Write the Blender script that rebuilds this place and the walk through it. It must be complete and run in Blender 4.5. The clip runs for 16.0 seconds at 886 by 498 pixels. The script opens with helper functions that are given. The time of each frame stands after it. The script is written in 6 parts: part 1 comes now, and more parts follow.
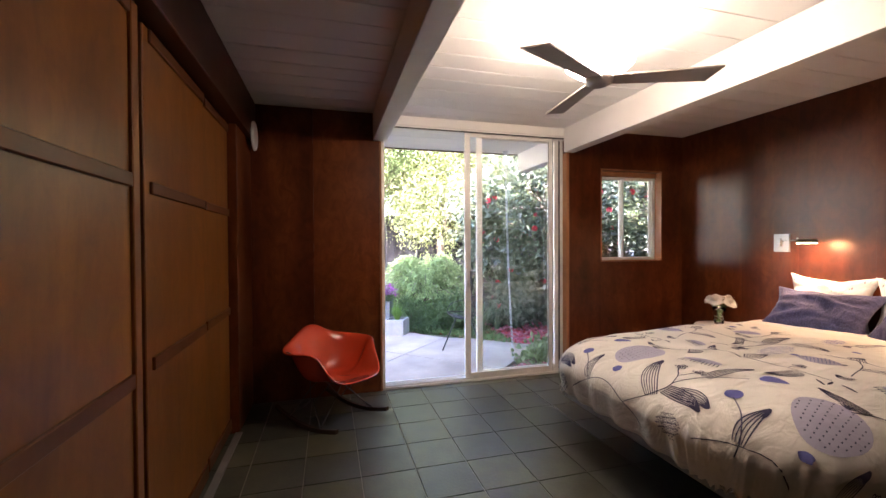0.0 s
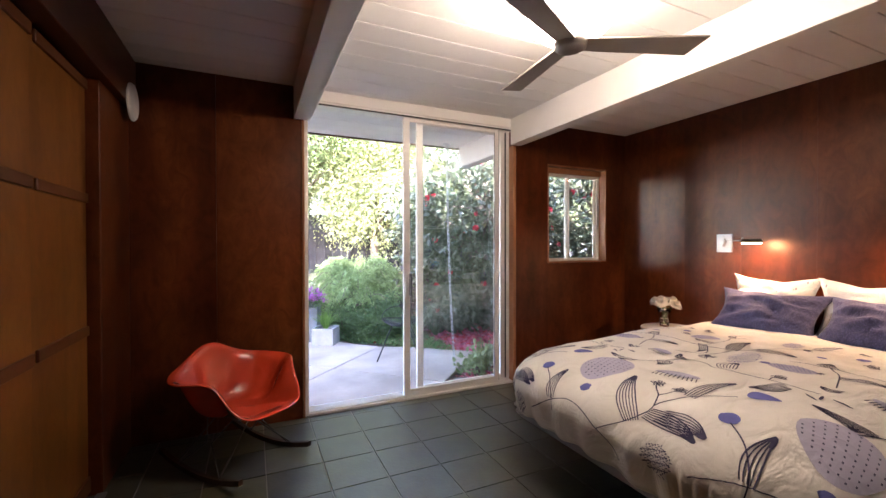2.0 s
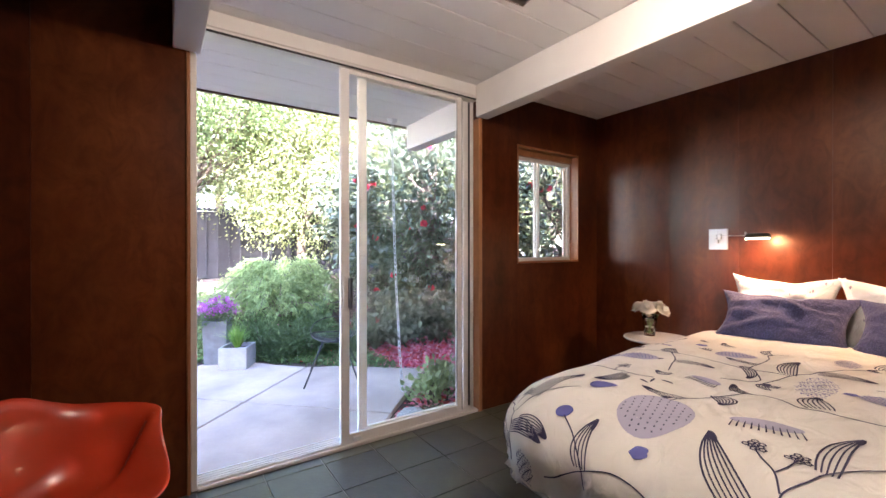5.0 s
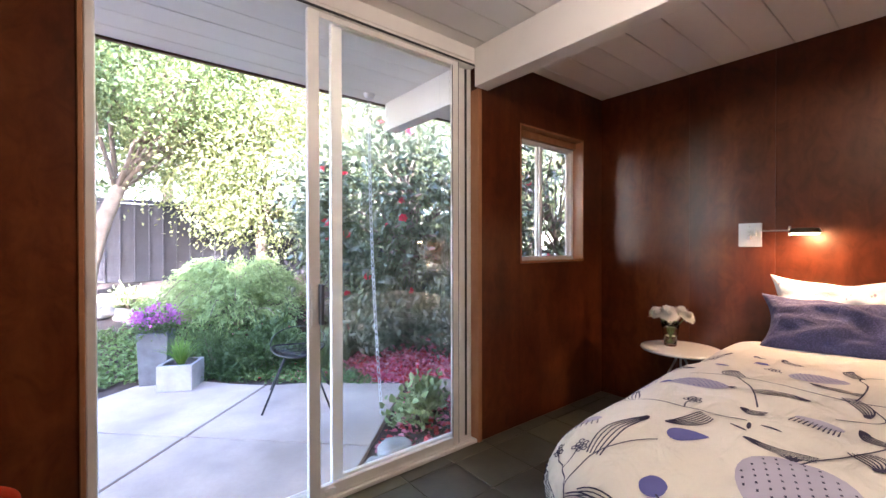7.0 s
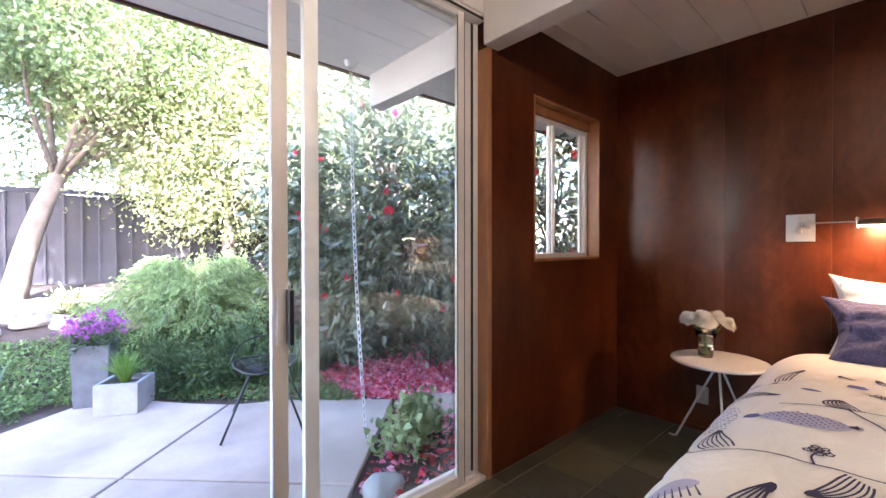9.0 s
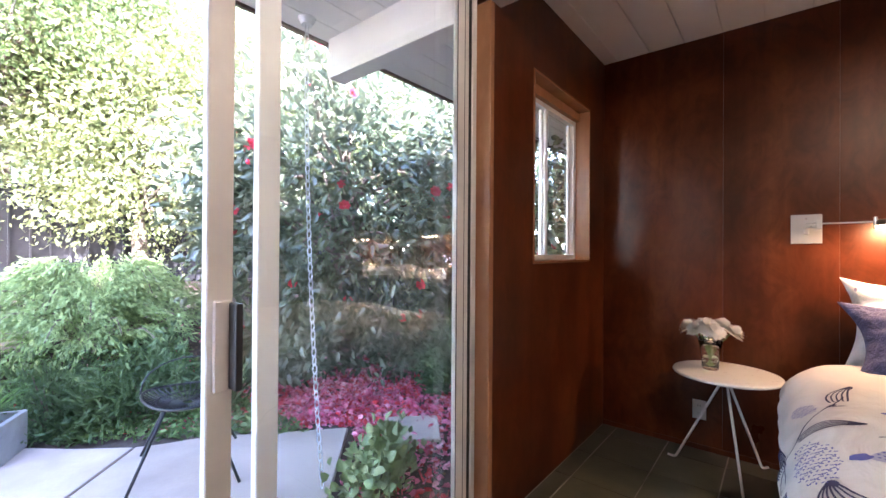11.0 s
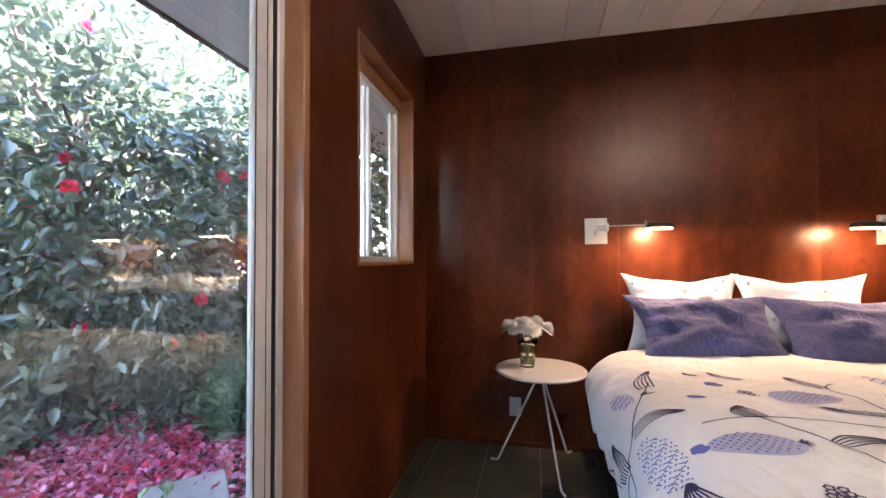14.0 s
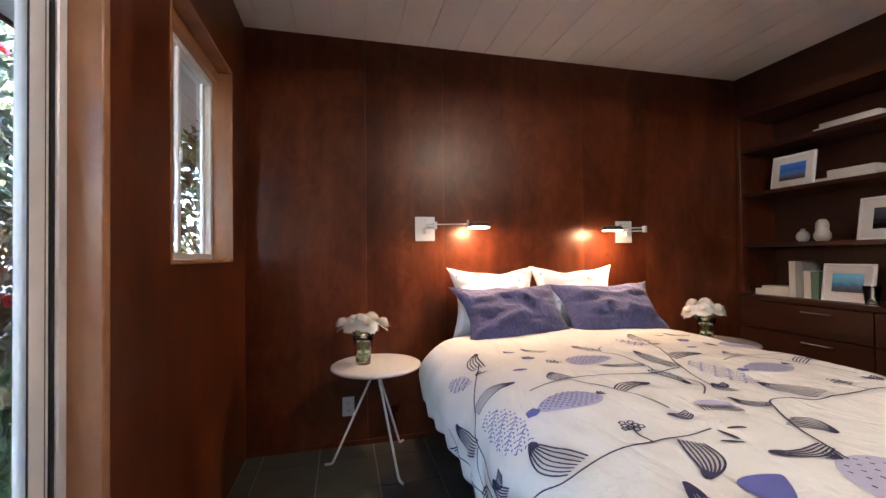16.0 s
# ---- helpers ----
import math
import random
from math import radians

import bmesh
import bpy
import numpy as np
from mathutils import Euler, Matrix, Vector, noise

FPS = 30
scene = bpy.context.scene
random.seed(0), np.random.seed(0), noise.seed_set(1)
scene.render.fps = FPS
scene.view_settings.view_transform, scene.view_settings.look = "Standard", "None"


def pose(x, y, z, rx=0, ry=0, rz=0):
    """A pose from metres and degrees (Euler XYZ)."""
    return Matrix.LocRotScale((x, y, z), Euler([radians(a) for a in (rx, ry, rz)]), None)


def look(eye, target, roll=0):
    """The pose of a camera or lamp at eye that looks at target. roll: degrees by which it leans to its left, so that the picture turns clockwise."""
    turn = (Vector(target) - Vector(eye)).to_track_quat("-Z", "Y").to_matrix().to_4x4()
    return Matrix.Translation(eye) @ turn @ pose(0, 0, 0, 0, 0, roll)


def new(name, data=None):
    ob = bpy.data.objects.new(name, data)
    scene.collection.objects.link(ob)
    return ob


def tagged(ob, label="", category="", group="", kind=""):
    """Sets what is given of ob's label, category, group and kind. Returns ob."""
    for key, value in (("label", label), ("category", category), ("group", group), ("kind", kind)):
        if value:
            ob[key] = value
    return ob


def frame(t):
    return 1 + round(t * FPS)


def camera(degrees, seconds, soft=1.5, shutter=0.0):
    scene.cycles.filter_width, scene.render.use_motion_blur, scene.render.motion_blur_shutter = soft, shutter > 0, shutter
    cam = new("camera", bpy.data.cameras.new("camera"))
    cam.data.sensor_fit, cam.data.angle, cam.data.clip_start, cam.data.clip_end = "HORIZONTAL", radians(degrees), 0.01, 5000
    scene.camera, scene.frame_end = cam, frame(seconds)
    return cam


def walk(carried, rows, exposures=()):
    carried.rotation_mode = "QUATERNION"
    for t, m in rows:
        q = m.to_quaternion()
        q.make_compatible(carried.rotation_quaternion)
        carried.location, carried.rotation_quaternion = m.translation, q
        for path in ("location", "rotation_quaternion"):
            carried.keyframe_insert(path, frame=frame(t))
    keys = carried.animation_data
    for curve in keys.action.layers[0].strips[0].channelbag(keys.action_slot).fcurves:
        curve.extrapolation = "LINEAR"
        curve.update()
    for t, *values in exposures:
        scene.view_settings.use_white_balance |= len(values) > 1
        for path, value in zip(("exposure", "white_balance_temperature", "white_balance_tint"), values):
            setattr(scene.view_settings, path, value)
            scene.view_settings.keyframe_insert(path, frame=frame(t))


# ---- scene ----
cam = camera(94.4, 16.0, soft=1.5)
PATH = [
    (0, (1.073, 2.644, 1.311), (1.609, 4.57, 1.284), -0.3),
    (0.5, (1.099, 2.741, 1.308), (1.727, 4.64, 1.284), -0.3),
    (1, (1.13, 2.85, 1.305), (1.833, 4.722, 1.284), -0.1),
    (1.5, (1.162, 2.965, 1.298), (1.929, 4.812, 1.279), -0.1),
    (2, (1.181, 3.092, 1.287), (2.019, 4.907, 1.269), -0.1),
    (2.5, (1.208, 3.225, 1.271), (2.1, 5.015, 1.259), -0.1),
    (3, (1.246, 3.35, 1.26), (2.197, 5.11, 1.251), -0.0),
    (3.5, (1.287, 3.477, 1.255), (2.293, 5.205, 1.246), -0.0),
    (4, (1.336, 3.61, 1.247), (2.387, 5.312, 1.239), -0.0),
    (6.3, (1.528, 4.239, 1.235), (2.735, 5.833, 1.22), -0.1),
    (6.5, (1.549, 4.292, 1.238), (2.77, 5.876, 1.22), -0.1),
    (7, (1.603, 4.432, 1.232), (2.856, 5.991, 1.218), -0.1),
    (7.5, (1.651, 4.57, 1.235), (2.933, 6.104, 1.22), -0.1),
    (8, (1.689, 4.71, 1.23), (3.006, 6.215, 1.217), 0.1),
    (8.2, (1.721, 4.737, 1.223), (3.032, 6.248, 1.203), -0.1),
    (10.5, (1.907, 5.261, 1.187), (3.386, 6.608, 1.188), 0.3),
    (11, (1.953, 5.361, 1.171), (3.497, 6.632, 1.182), 0.4),
    (11.5, (1.995, 5.398, 1.165), (3.594, 6.599, 1.185), 0.3),
    (12, (2.05, 5.438, 1.167), (3.733, 6.517, 1.188), 0.2),
    (12.5, (2.118, 5.514, 1.16), (3.896, 6.429, 1.188), 0.2),
    (13, (2.169, 5.525, 1.149), (4.008, 6.312, 1.19), 0.2),
    (13.5, (2.216, 5.566, 1.14), (4.116, 6.188, 1.19), -0.0),
    (14, (2.267, 5.61, 1.143), (4.218, 6.047, 1.189), -0.2),
    (14.5, (2.301, 5.686, 1.142), (4.29, 5.89, 1.19), -0.3),
    (15, (2.31, 5.677, 1.135), (4.309, 5.678, 1.183), -0.4),
    (15.5, (2.315, 5.723, 1.132), (4.299, 5.47, 1.169), -0.7),
    (16, (2.293, 5.758, 1.132), (4.236, 5.285, 1.164), -0.7),
]
walk(cam, [(t, look(eye, target, roll)) for t, eye, target, roll in PATH],
     exposures=[(0.0, 5.2, 6100, 28), (4.0, 5.2, 5850, 27), (9.0, 5.2, 5800, 28), (13.0, 5.35, 5550, 28), (16.0, 5.35, 5350, 22)])

# ---------------------------------------------------------------- light
SUN_ELEV, SUN_FROM = 28.5, Vector((-0.45, -0.9, 0)).normalized()
world = bpy.data.worlds.new("sky")
scene.world = world
world.use_nodes = True
wn = world.node_tree.nodes
wl = world.node_tree.links
sky = wn.new("ShaderNodeTexSky")
sky.sky_type = 'NISHITA'
sky.sun_disc = False
sky.sun_elevation = radians(SUN_ELEV)
sky.sun_rotation = math.atan2(SUN_FROM.x, SUN_FROM.y)
wl.new(sky.outputs[0], wn["Background"].inputs[0])
wn["Background"].inputs[1].default_value = 0.15

sun_data = bpy.data.lights.new("sun", 'SUN')
sun_data.energy, sun_data.angle, sun_data.color = 2.2, radians(0.6), (1.0, 0.96, 0.90)
sun = new("sun", sun_data)
e = radians(SUN_ELEV)
sun.matrix_world = look((0, 0, 20), Vector((0, 0, 20)) - Vector((SUN_FROM.x * math.cos(e), SUN_FROM.y * math.cos(e), math.sin(e))))

FAN_WATTS, GLOBE_WATTS, SCONCE_WATTS = 0.15, 0.11, 0.20


def lamp(name, at, watts, color, radius):
    d = bpy.data.lights.new(name, 'POINT')
    d.energy, d.color, d.shadow_soft_size = watts, color, radius
    o = new(name, d)
    o.location = at
    return o


# ---------------------------------------------------------------- materials
def nodes_of(m):
    m.use_nodes = True
    return m.node_tree.nodes, m.node_tree.links, m.node_tree.nodes["Principled BSDF"]


def coords(n, l, scale, kind="Object", turn=(0, 0, 0)):
    tc = n.new("ShaderNodeTexCoord")
    mp = n.new("ShaderNodeMapping")
    mp.inputs["Scale"].default_value = scale
    mp.inputs["Rotation"].default_value = turn
    l.new(tc.outputs[kind], mp.inputs[0])
    return mp.outputs[0]


def noise_tex(n, l, vec, scale, detail=4, rough=0.55, distort=0.0):
    t = n.new("ShaderNodeTexNoise")
    t.inputs["Scale"].default_value = scale
    t.inputs["Detail"].default_value = detail
    t.inputs["Roughness"].default_value = rough
    t.inputs["Distortion"].default_value = distort
    l.new(vec, t.inputs["Vector"])
    return t.outputs["Fac"]


def ramp(n, l, fac, stops):
    r = n.new("ShaderNodeValToRGB")
    els = r.color_ramp.elements
    while len(els) < len(stops):
        els.new(0.5)
    for el, (p, c) in zip(els, stops):
        el.position, el.color = p, (*c, 1)
    l.new(fac, r.inputs[0])
    return r.outputs[0]


def mix(n, l, fac, a, b, mode='MIX'):
    m = n.new("ShaderNodeMix")
    m.data_type, m.blend_type = 'RGBA', mode
    for sock, v in ((m.inputs[0], fac), (m.inputs[6], a), (m.inputs[7], b)):
        if isinstance(v, (int, float)):
            sock.default_value = v
        elif isinstance(v, tuple):
            sock.default_value = (*v, 1)
        else:
            l.new(v, sock)
    return m.outputs[2]


def remap(n, l, v, lo, hi):
    m = n.new("ShaderNodeMapRange")
    m.inputs[3].default_value, m.inputs[4].default_value = lo, hi
    l.new(v, m.inputs[0])
    return m.outputs[0]


def bump(n, l, bsdf, height, strength, dist=0.01):
    b = n.new("ShaderNodeBump")
    b.inputs["Strength"].default_value, b.inputs["Distance"].default_value = strength, dist
    l.new(height, b.inputs["Height"])
    l.new(b.outputs[0], bsdf.inputs["Normal"])


def plain(name, color, rough=0.5, metal=0.0, vary=0.12, scale=6.0, grain=60.0, relief=0.06, coat=0.0, random_tone=0.0):
    """Painted, cast or moulded surface: cloudy tone at two scales, fine relief."""
    m = bpy.data.materials.new(name)
    n, l, b = nodes_of(m)
    v = coords(n, l, (1, 1, 1))
    big, fine = noise_tex(n, l, v, scale, 3), noise_tex(n, l, v, grain, 3)
    dark = tuple(c * (1 - vary) for c in color)
    light = tuple(min(1, c * (1 + vary * 0.5)) for c in color)
    col = ramp(n, l, big, [(0.3, dark), (0.7, light)])
    col = mix(n, l, remap(n, l, fine, 0.0, vary), col, tuple(c * 0.6 for c in color))
    if random_tone:
        oi = n.new("ShaderNodeObjectInfo")
        hsv = n.new("ShaderNodeHueSaturation")
        l.new(remap(n, l, oi.outputs["Random"], 1 - random_tone, 1 + random_tone), hsv.inputs["Value"])
        l.new(col, hsv.inputs["Color"])
        col = hsv.outputs[0]
    l.new(col, b.inputs["Base Color"])
    l.new(remap(n, l, fine, max(0.02, rough - 0.08), min(1, rough + 0.08)), b.inputs["Roughness"])
    b.inputs["Metallic"].default_value = metal
    b.inputs["Coat Weight"].default_value = coat
    b.inputs["Coat Roughness"].default_value = 0.1
    if relief:
        bump(n, l, b, fine, relief, 0.004)
    return m


def wood(name, dark, mid, light, rough=0.32, along="z", grain=1.0, blotch=0.5, coat=0.15, relief=0.05, offset=True, streaky=0.55):
    """Veneer: fine streaks along one axis, cathedral figure, blotchy stain."""
    m = bpy.data.materials.new(name)
    n, l, b = nodes_of(m)
    k = {"x": (0.5, 4, 4), "y": (4, 0.5, 4), "z": (4, 4, 0.5)}[along]
    v = coords(n, l, tuple(c * grain for c in k))
    if offset:
        oi = n.new("ShaderNodeObjectInfo")
        add = n.new("ShaderNodeVectorMath")
        sc = n.new("ShaderNodeMath")
        sc.operation = 'MULTIPLY'
        sc.inputs[1].default_value = 37.0
        l.new(oi.outputs["Random"], sc.inputs[0])
        l.new(v, add.inputs[0])
        l.new(sc.outputs[0], add.inputs[1])
        v = add.outputs[0]
    figure = noise_tex(n, l, v, 1.2, 6, 0.6, 1.4)
    streak = noise_tex(n, l, v, 14.0, 5, 0.7)
    cloud = noise_tex(n, l, coords(n, l, (1, 1, 0.8)), 1.9, 5, 0.62, 0.6)
    col = ramp(n, l, figure, [(0.28, dark), (0.5, mid), (0.74, light)])
    col = mix(n, l, remap(n, l, streak, 0.0, streaky), col, dark)
    col = mix(n, l, blotch, col, mix(n, l, 1.0, col, ramp(n, l, cloud, [(0.3, (0.55, 0.5, 0.5)), (0.68, (1.35, 1.35, 1.3))]), 'MULTIPLY'))
    mottle = noise_tex(n, l, coords(n, l, (1.6, 1.6, 1)), 6.5, 6, 0.65, 1.2)
    col = mix(n, l, blotch * 0.7, col, mix(n, l, 1.0, col, ramp(n, l, mottle, [(0.36, (0.66, 0.60, 0.56)), (0.5, (1.0, 1.0, 1.0)), (0.66, (1.28, 1.42, 1.5))]), 'MULTIPLY'))
    l.new(col, b.inputs["Base Color"])
    l.new(remap(n, l, cloud, rough - 0.09, rough + 0.13), b.inputs["Roughness"])
    b.inputs["Specular IOR Level"].default_value = 0.42
    b.inputs["Specular Tint"].default_value = (1.0, 0.80, 0.64, 1)
    b.inputs["Coat Weight"].default_value = coat
    b.inputs["Coat Roughness"].default_value = 0.28
    bump(n, l, b, streak, relief, 0.003)
    return m


def leafy(name, c1, c2, c3, rough=0.45, glow=0.35, through_tint=0.3):
    """Leaves: tone varies leaf by leaf, some light passes through."""
    m = bpy.data.materials.new(name)
    n, l, b = nodes_of(m)
    g = n.new("ShaderNodeNewGeometry")
    col = ramp(n, l, g.outputs["Random Per Island"], [(0.0, c1), (0.5, c2), (1.0, c3)])
    v = coords(n, l, (1, 1, 1))
    col = mix(n, l, remap(n, l, noise_tex(n, l, v, 2.5, 3), 0.0, 0.6), col, c1)
    l.new(col, b.inputs["Base Color"])
    b.inputs["Roughness"].default_value = rough
    tr = n.new("ShaderNodeBsdfTranslucent")
    l.new(mix(n, l, through_tint, col, (0.42, 0.47, 0.22)), tr.inputs[0])
    mx = n.new("ShaderNodeMixShader")
    mx.inputs[0].default_value = glow
    l.new(b.outputs[0], mx.inputs[1])
    l.new(tr.outputs[0], mx.inputs[2])
    l.new(mx.outputs[0], n["Material Output"].inputs[0])
    return m


def glass(name, tint=(1, 1, 1), rough=0.0):
    m = bpy.data.materials.new(name)
    n, l, b = nodes_of(m)
    b.inputs["Base Color"].default_value = (*tint, 1)
    b.inputs["Transmission Weight"].default_value = 1.0
    b.inputs["Roughness"].default_value = rough
    b.inputs["IOR"].default_value = 1.45
    return m


def glowing(name, color, strength):
    m = bpy.data.materials.new(name)
    n, l, b = nodes_of(m)
    b.inputs["Base Color"].default_value = (0.9, 0.9, 0.85, 1)
    b.inputs["Emission Color"].default_value = (*color, 1)
    b.inputs["Emission Strength"].default_value = strength
    return m


M_PANEL = wood("stained_mahogany_plywood", (0.050, 0.0102, 0.0032), (0.090, 0.0202, 0.0057), (0.150, 0.0410, 0.0103), rough=0.30, grain=0.42, blotch=1.0, streaky=0.14, coat=0.0)
M_SHELF = wood("dark_shelf_wood", (0.020, 0.006, 0.0035), (0.042, 0.012, 0.006), (0.066, 0.020, 0.009), rough=0.4, along="x")
M_CLOSET = wood("closet_veneer", (0.125, 0.042, 0.008), (0.185, 0.068, 0.013), (0.245, 0.098, 0.021), rough=0.34, blotch=0.6, streaky=0.2, grain=0.7)
M_RAIL = wood("closet_rail_wood", (0.07, 0.022, 0.008), (0.115, 0.037, 0.012), (0.16, 0.053, 0.018), rough=0.4, along="y")
M_DARKWOOD = wood("dark_trim_wood", (0.03, 0.010, 0.006), (0.06, 0.018, 0.010), (0.09, 0.03, 0.015), rough=0.42, along="y")
M_TRIM = wood("warm_wood_trim", (0.26, 0.11, 0.045), (0.38, 0.17, 0.07), (0.48, 0.24, 0.11), rough=0.35, blotch=0.25)
M_WALNUT = wood("dark_walnut", (0.025, 0.012, 0.007), (0.055, 0.026, 0.014), (0.08, 0.04, 0.02), rough=0.4, along="x")
M_WHITE = plain("white_ceiling_paint", (0.80, 0.775, 0.745), 0.55, vary=0.05, scale=1.5, relief=0.08)
M_BEAM = plain("white_beam_paint", (0.80, 0.765, 0.72), 0.5, vary=0.06, scale=2.0, relief=0.10)
M_ALU = plain("satin_aluminium", (0.84, 0.81, 0.76), 0.38, metal=0.1, vary=0.1, scale=5.0, grain=90)
M_BLACK = plain("black_plastic", (0.02, 0.02, 0.02), 0.4, vary=0.2)
M_GLASS = glass("clear_glass", (0.98, 1.0, 0.99))
M_CONCRETE = plain("patio_concrete", (0.49, 0.39, 0.325), 0.85, vary=0.32, scale=1.6, grain=45, relief=0.3)
M_FENCE = plain("grey_stained_fence", (0.05, 0.05, 0.058), 0.75, vary=0.25, scale=3.0, random_tone=0.25)
M_SOIL = plain("dark_mulch_soil", (0.085, 0.06, 0.047), 0.95, vary=0.45, scale=6, grain=40, relief=0.9)
M_ROOF = plain("roof_felt", (0.3, 0.29, 0.28), 0.9)
M_GROUT = plain("tile_grout", (0.34, 0.31, 0.27), 0.9, vary=0.15)


def slate(name):
    m = bpy.data.materials.new(name)
    n, l, b = nodes_of(m)
    v = coords(n, l, (1, 1, 1))
    oi = n.new("ShaderNodeObjectInfo")
    tone = ramp(n, l, oi.outputs["Random"], [(0.0, (0.056, 0.055, 0.045)), (0.3, (0.076, 0.075, 0.056)), (0.6, (0.066, 0.066, 0.055)), (0.85, (0.092, 0.090, 0.060)), (1.0, (0.118, 0.112, 0.068))])
    cloud, fine = noise_tex(n, l, v, 7.0, 5, 0.6, 0.5), noise_tex(n, l, v, 55.0, 4)
    col = mix(n, l, 0.7, tone, mix(n, l, 1.0, tone, ramp(n, l, cloud, [(0.3, (0.6, 0.6, 0.62)), (0.7, (1.3, 1.3, 1.22))]), 'MULTIPLY'))
    l.new(col, b.inputs["Base Color"])
    l.new(remap(n, l, cloud, 0.25, 0.46), b.inputs["Roughness"])
    add = n.new("ShaderNodeMath")
    add.inputs[1].default_value = 0.0
    l.new(cloud, add.inputs[0])
    l.new(fine, add.inputs[1])
    bump(n, l, b, add.outputs[0], 0.16, 0.006)
    return m


M_SLATE = slate("honed_green_slate")


# ---------------------------------------------------------------- mesh helpers
def box(bm, lo, hi, bevel=0.0, seg=1):
    made = bmesh.ops.create_cube(bm, size=1.0)["verts"]
    lo, hi = Vector(lo), Vector(hi)
    for v in made:
        v.co = Vector((lo[i] + (v.co[i] + 0.5) * (hi[i] - lo[i]) for i in range(3)))
    if bevel:
        es = list({ed for v in made for ed in v.link_edges})
        bmesh.ops.bevel(bm, geom=es, offset=bevel, segments=seg, profile=0.6, affect='EDGES')
    return bm


def boxm(lo, hi, bevel=0.0, seg=1):
    return box(bmesh.new(), lo, hi, bevel, seg)


def lathe(bm, profile, sides=28, at=(0, 0, 0)):
    """A turned body from (radius, z) pairs."""
    rings = []
    for r, z in profile:
        if r < 1e-5:
            rings.append([bm.verts.new((at[0], at[1], at[2] + z))])
        else:
            rings.append([bm.verts.new((at[0] + r * math.cos(a), at[1] + r * math.sin(a), at[2] + z))
                          for a in (2 * math.pi * i / sides for i in range(sides))])
    for a, b in zip(rings, rings[1:]):
        for i in range(sides):
            j = (i + 1) % sides
            if len(a) == 1 and len(b) == 1:
                continue
            if len(a) == 1:
                bm.faces.new((a[0], b[j], b[i]))
            elif len(b) == 1:
                bm.faces.new((a[i], a[j], b[0]))
            else:
                bm.faces.new((a[i], a[j], b[j], b[i]))
    bmesh.ops.recalc_face_normals(bm, faces=bm.faces)
    return bm


def tube(bm, pts, radius, sides=8, closed=False, taper=None):
    """A round bar along points."""
    pts = [Vector(p) for p in pts]
    rings = []
    up = Vector((0, 0, 1))
    count = len(pts)
    for i, p in enumerate(pts):
        if closed:
            d = (pts[(i + 1) % count] - pts[i - 1]).normalized()
        else:
            d = (pts[min(i + 1, count - 1)] - pts[max(i - 1, 0)]).normalized()
        s = d.cross(up)
        if s.length < 0.05:
            s = d.cross(Vector((0, 1, 0)))
        s.normalize()
        w = s.cross(d).normalized()
        r = radius if taper is None else radius + (taper - radius) * i / (count - 1)
        rings.append([bm.verts.new(p + r * (math.cos(a) * s + math.sin(a) * w)) for a in (2 * math.pi * k / sides for k in range(sides))])
    pairs = list(zip(rings, rings[1:])) + ([(rings[-1], rings[0])] if closed else [])
    for a, b in pairs:
        for k in range(sides):
            j = (k + 1) % sides
            bm.faces.new((a[k], a[j], b[j], b[k]))
    if not closed:
        bm.faces.new(list(reversed(rings[0])))
        bm.faces.new(rings[-1])
    return bm


def mesh_object(name, bm, material, smooth=False):
    me = bpy.data.meshes.new(name)
    bm.normal_update()
    bm.to_mesh(me)
    bm.free()
    if smooth:
        me.shade_smooth()
    me.materials.append(material)
    return new(name, me)


def part(name, bm, material, parent, label="", smooth=False):
    o = mesh_object(name, bm, material, smooth)
    o.parent = parent
    if label:
        tagged(o, label)
    return o


def thing(name, at, label, category, group="", rz=0):
    o = new(name)
    o.empty_display_size = 0.1
    o.matrix_basis = pose(*at, 0, 0, rz)
    return tagged(o, label, category, group)


def structure(name, bm, material, label, category, smooth=False):
    return tagged(mesh_object(name, bm, material, smooth), label, category, kind="structure")


def share(name, mesh, parent, m=None):
    o = new(name, mesh)
    o.parent = parent
    if m is not None:
        o.matrix_basis = m
    return o


# ---------------------------------------------------------------- the room
X0, X1, Y0, Y1, CEIL = 0.45, 4.83, 2.81, 6.30, 2.46
YB = 0.9                                  # end of the space behind the walk
DX0, DX1, DTOP = 1.555, 3.375, 2.375      # sliding door opening
WX0, WX1, WZ0, WZ1 = 3.80, 4.545, 1.125, 2.065
WT = 0.14
OX0, OX1, OZ0, OZ1 = WX0 - 0.0135, WX1 + 0.0135, WZ0 - 0.0135, WZ1 + 0.0135

floor_bed = structure("floor", boxm((-0.4, YB - 0.2, -0.15), (X1 + 0.2, Y1 + WT, -0.006)), M_GROUT, "dark green-grey square slate tile floor with thin grout", "floor")

# door wall, built round its two openings, with its stained panels
bm = bmesh.new()
for lo, hi in (((-0.4, Y1 + 0.012, -0.1), (DX0 - 0.03, Y1 + WT, CEIL)),
               ((DX0 - 0.03, Y1 + 0.012, DTOP + 0.012), (DX1 + 0.03, Y1 + WT, CEIL)),
               ((DX1 + 0.03, Y1 + 0.012, -0.1), (OX0, Y1 + WT, CEIL)),
               ((OX0, Y1 + 0.012, -0.1), (OX1, Y1 + WT, OZ0)),
               ((OX0, Y1 + 0.012, OZ1), (OX1, Y1 + WT, CEIL)),
               ((OX1, Y1 + 0.012, -0.1), (X1 + 0.2, Y1 + WT, CEIL))):
    box(bm, lo, hi)
wall_door = structure("wall_north", bm, M_PANEL, "reddish-brown stained plywood wall with glass door and window", "wall")
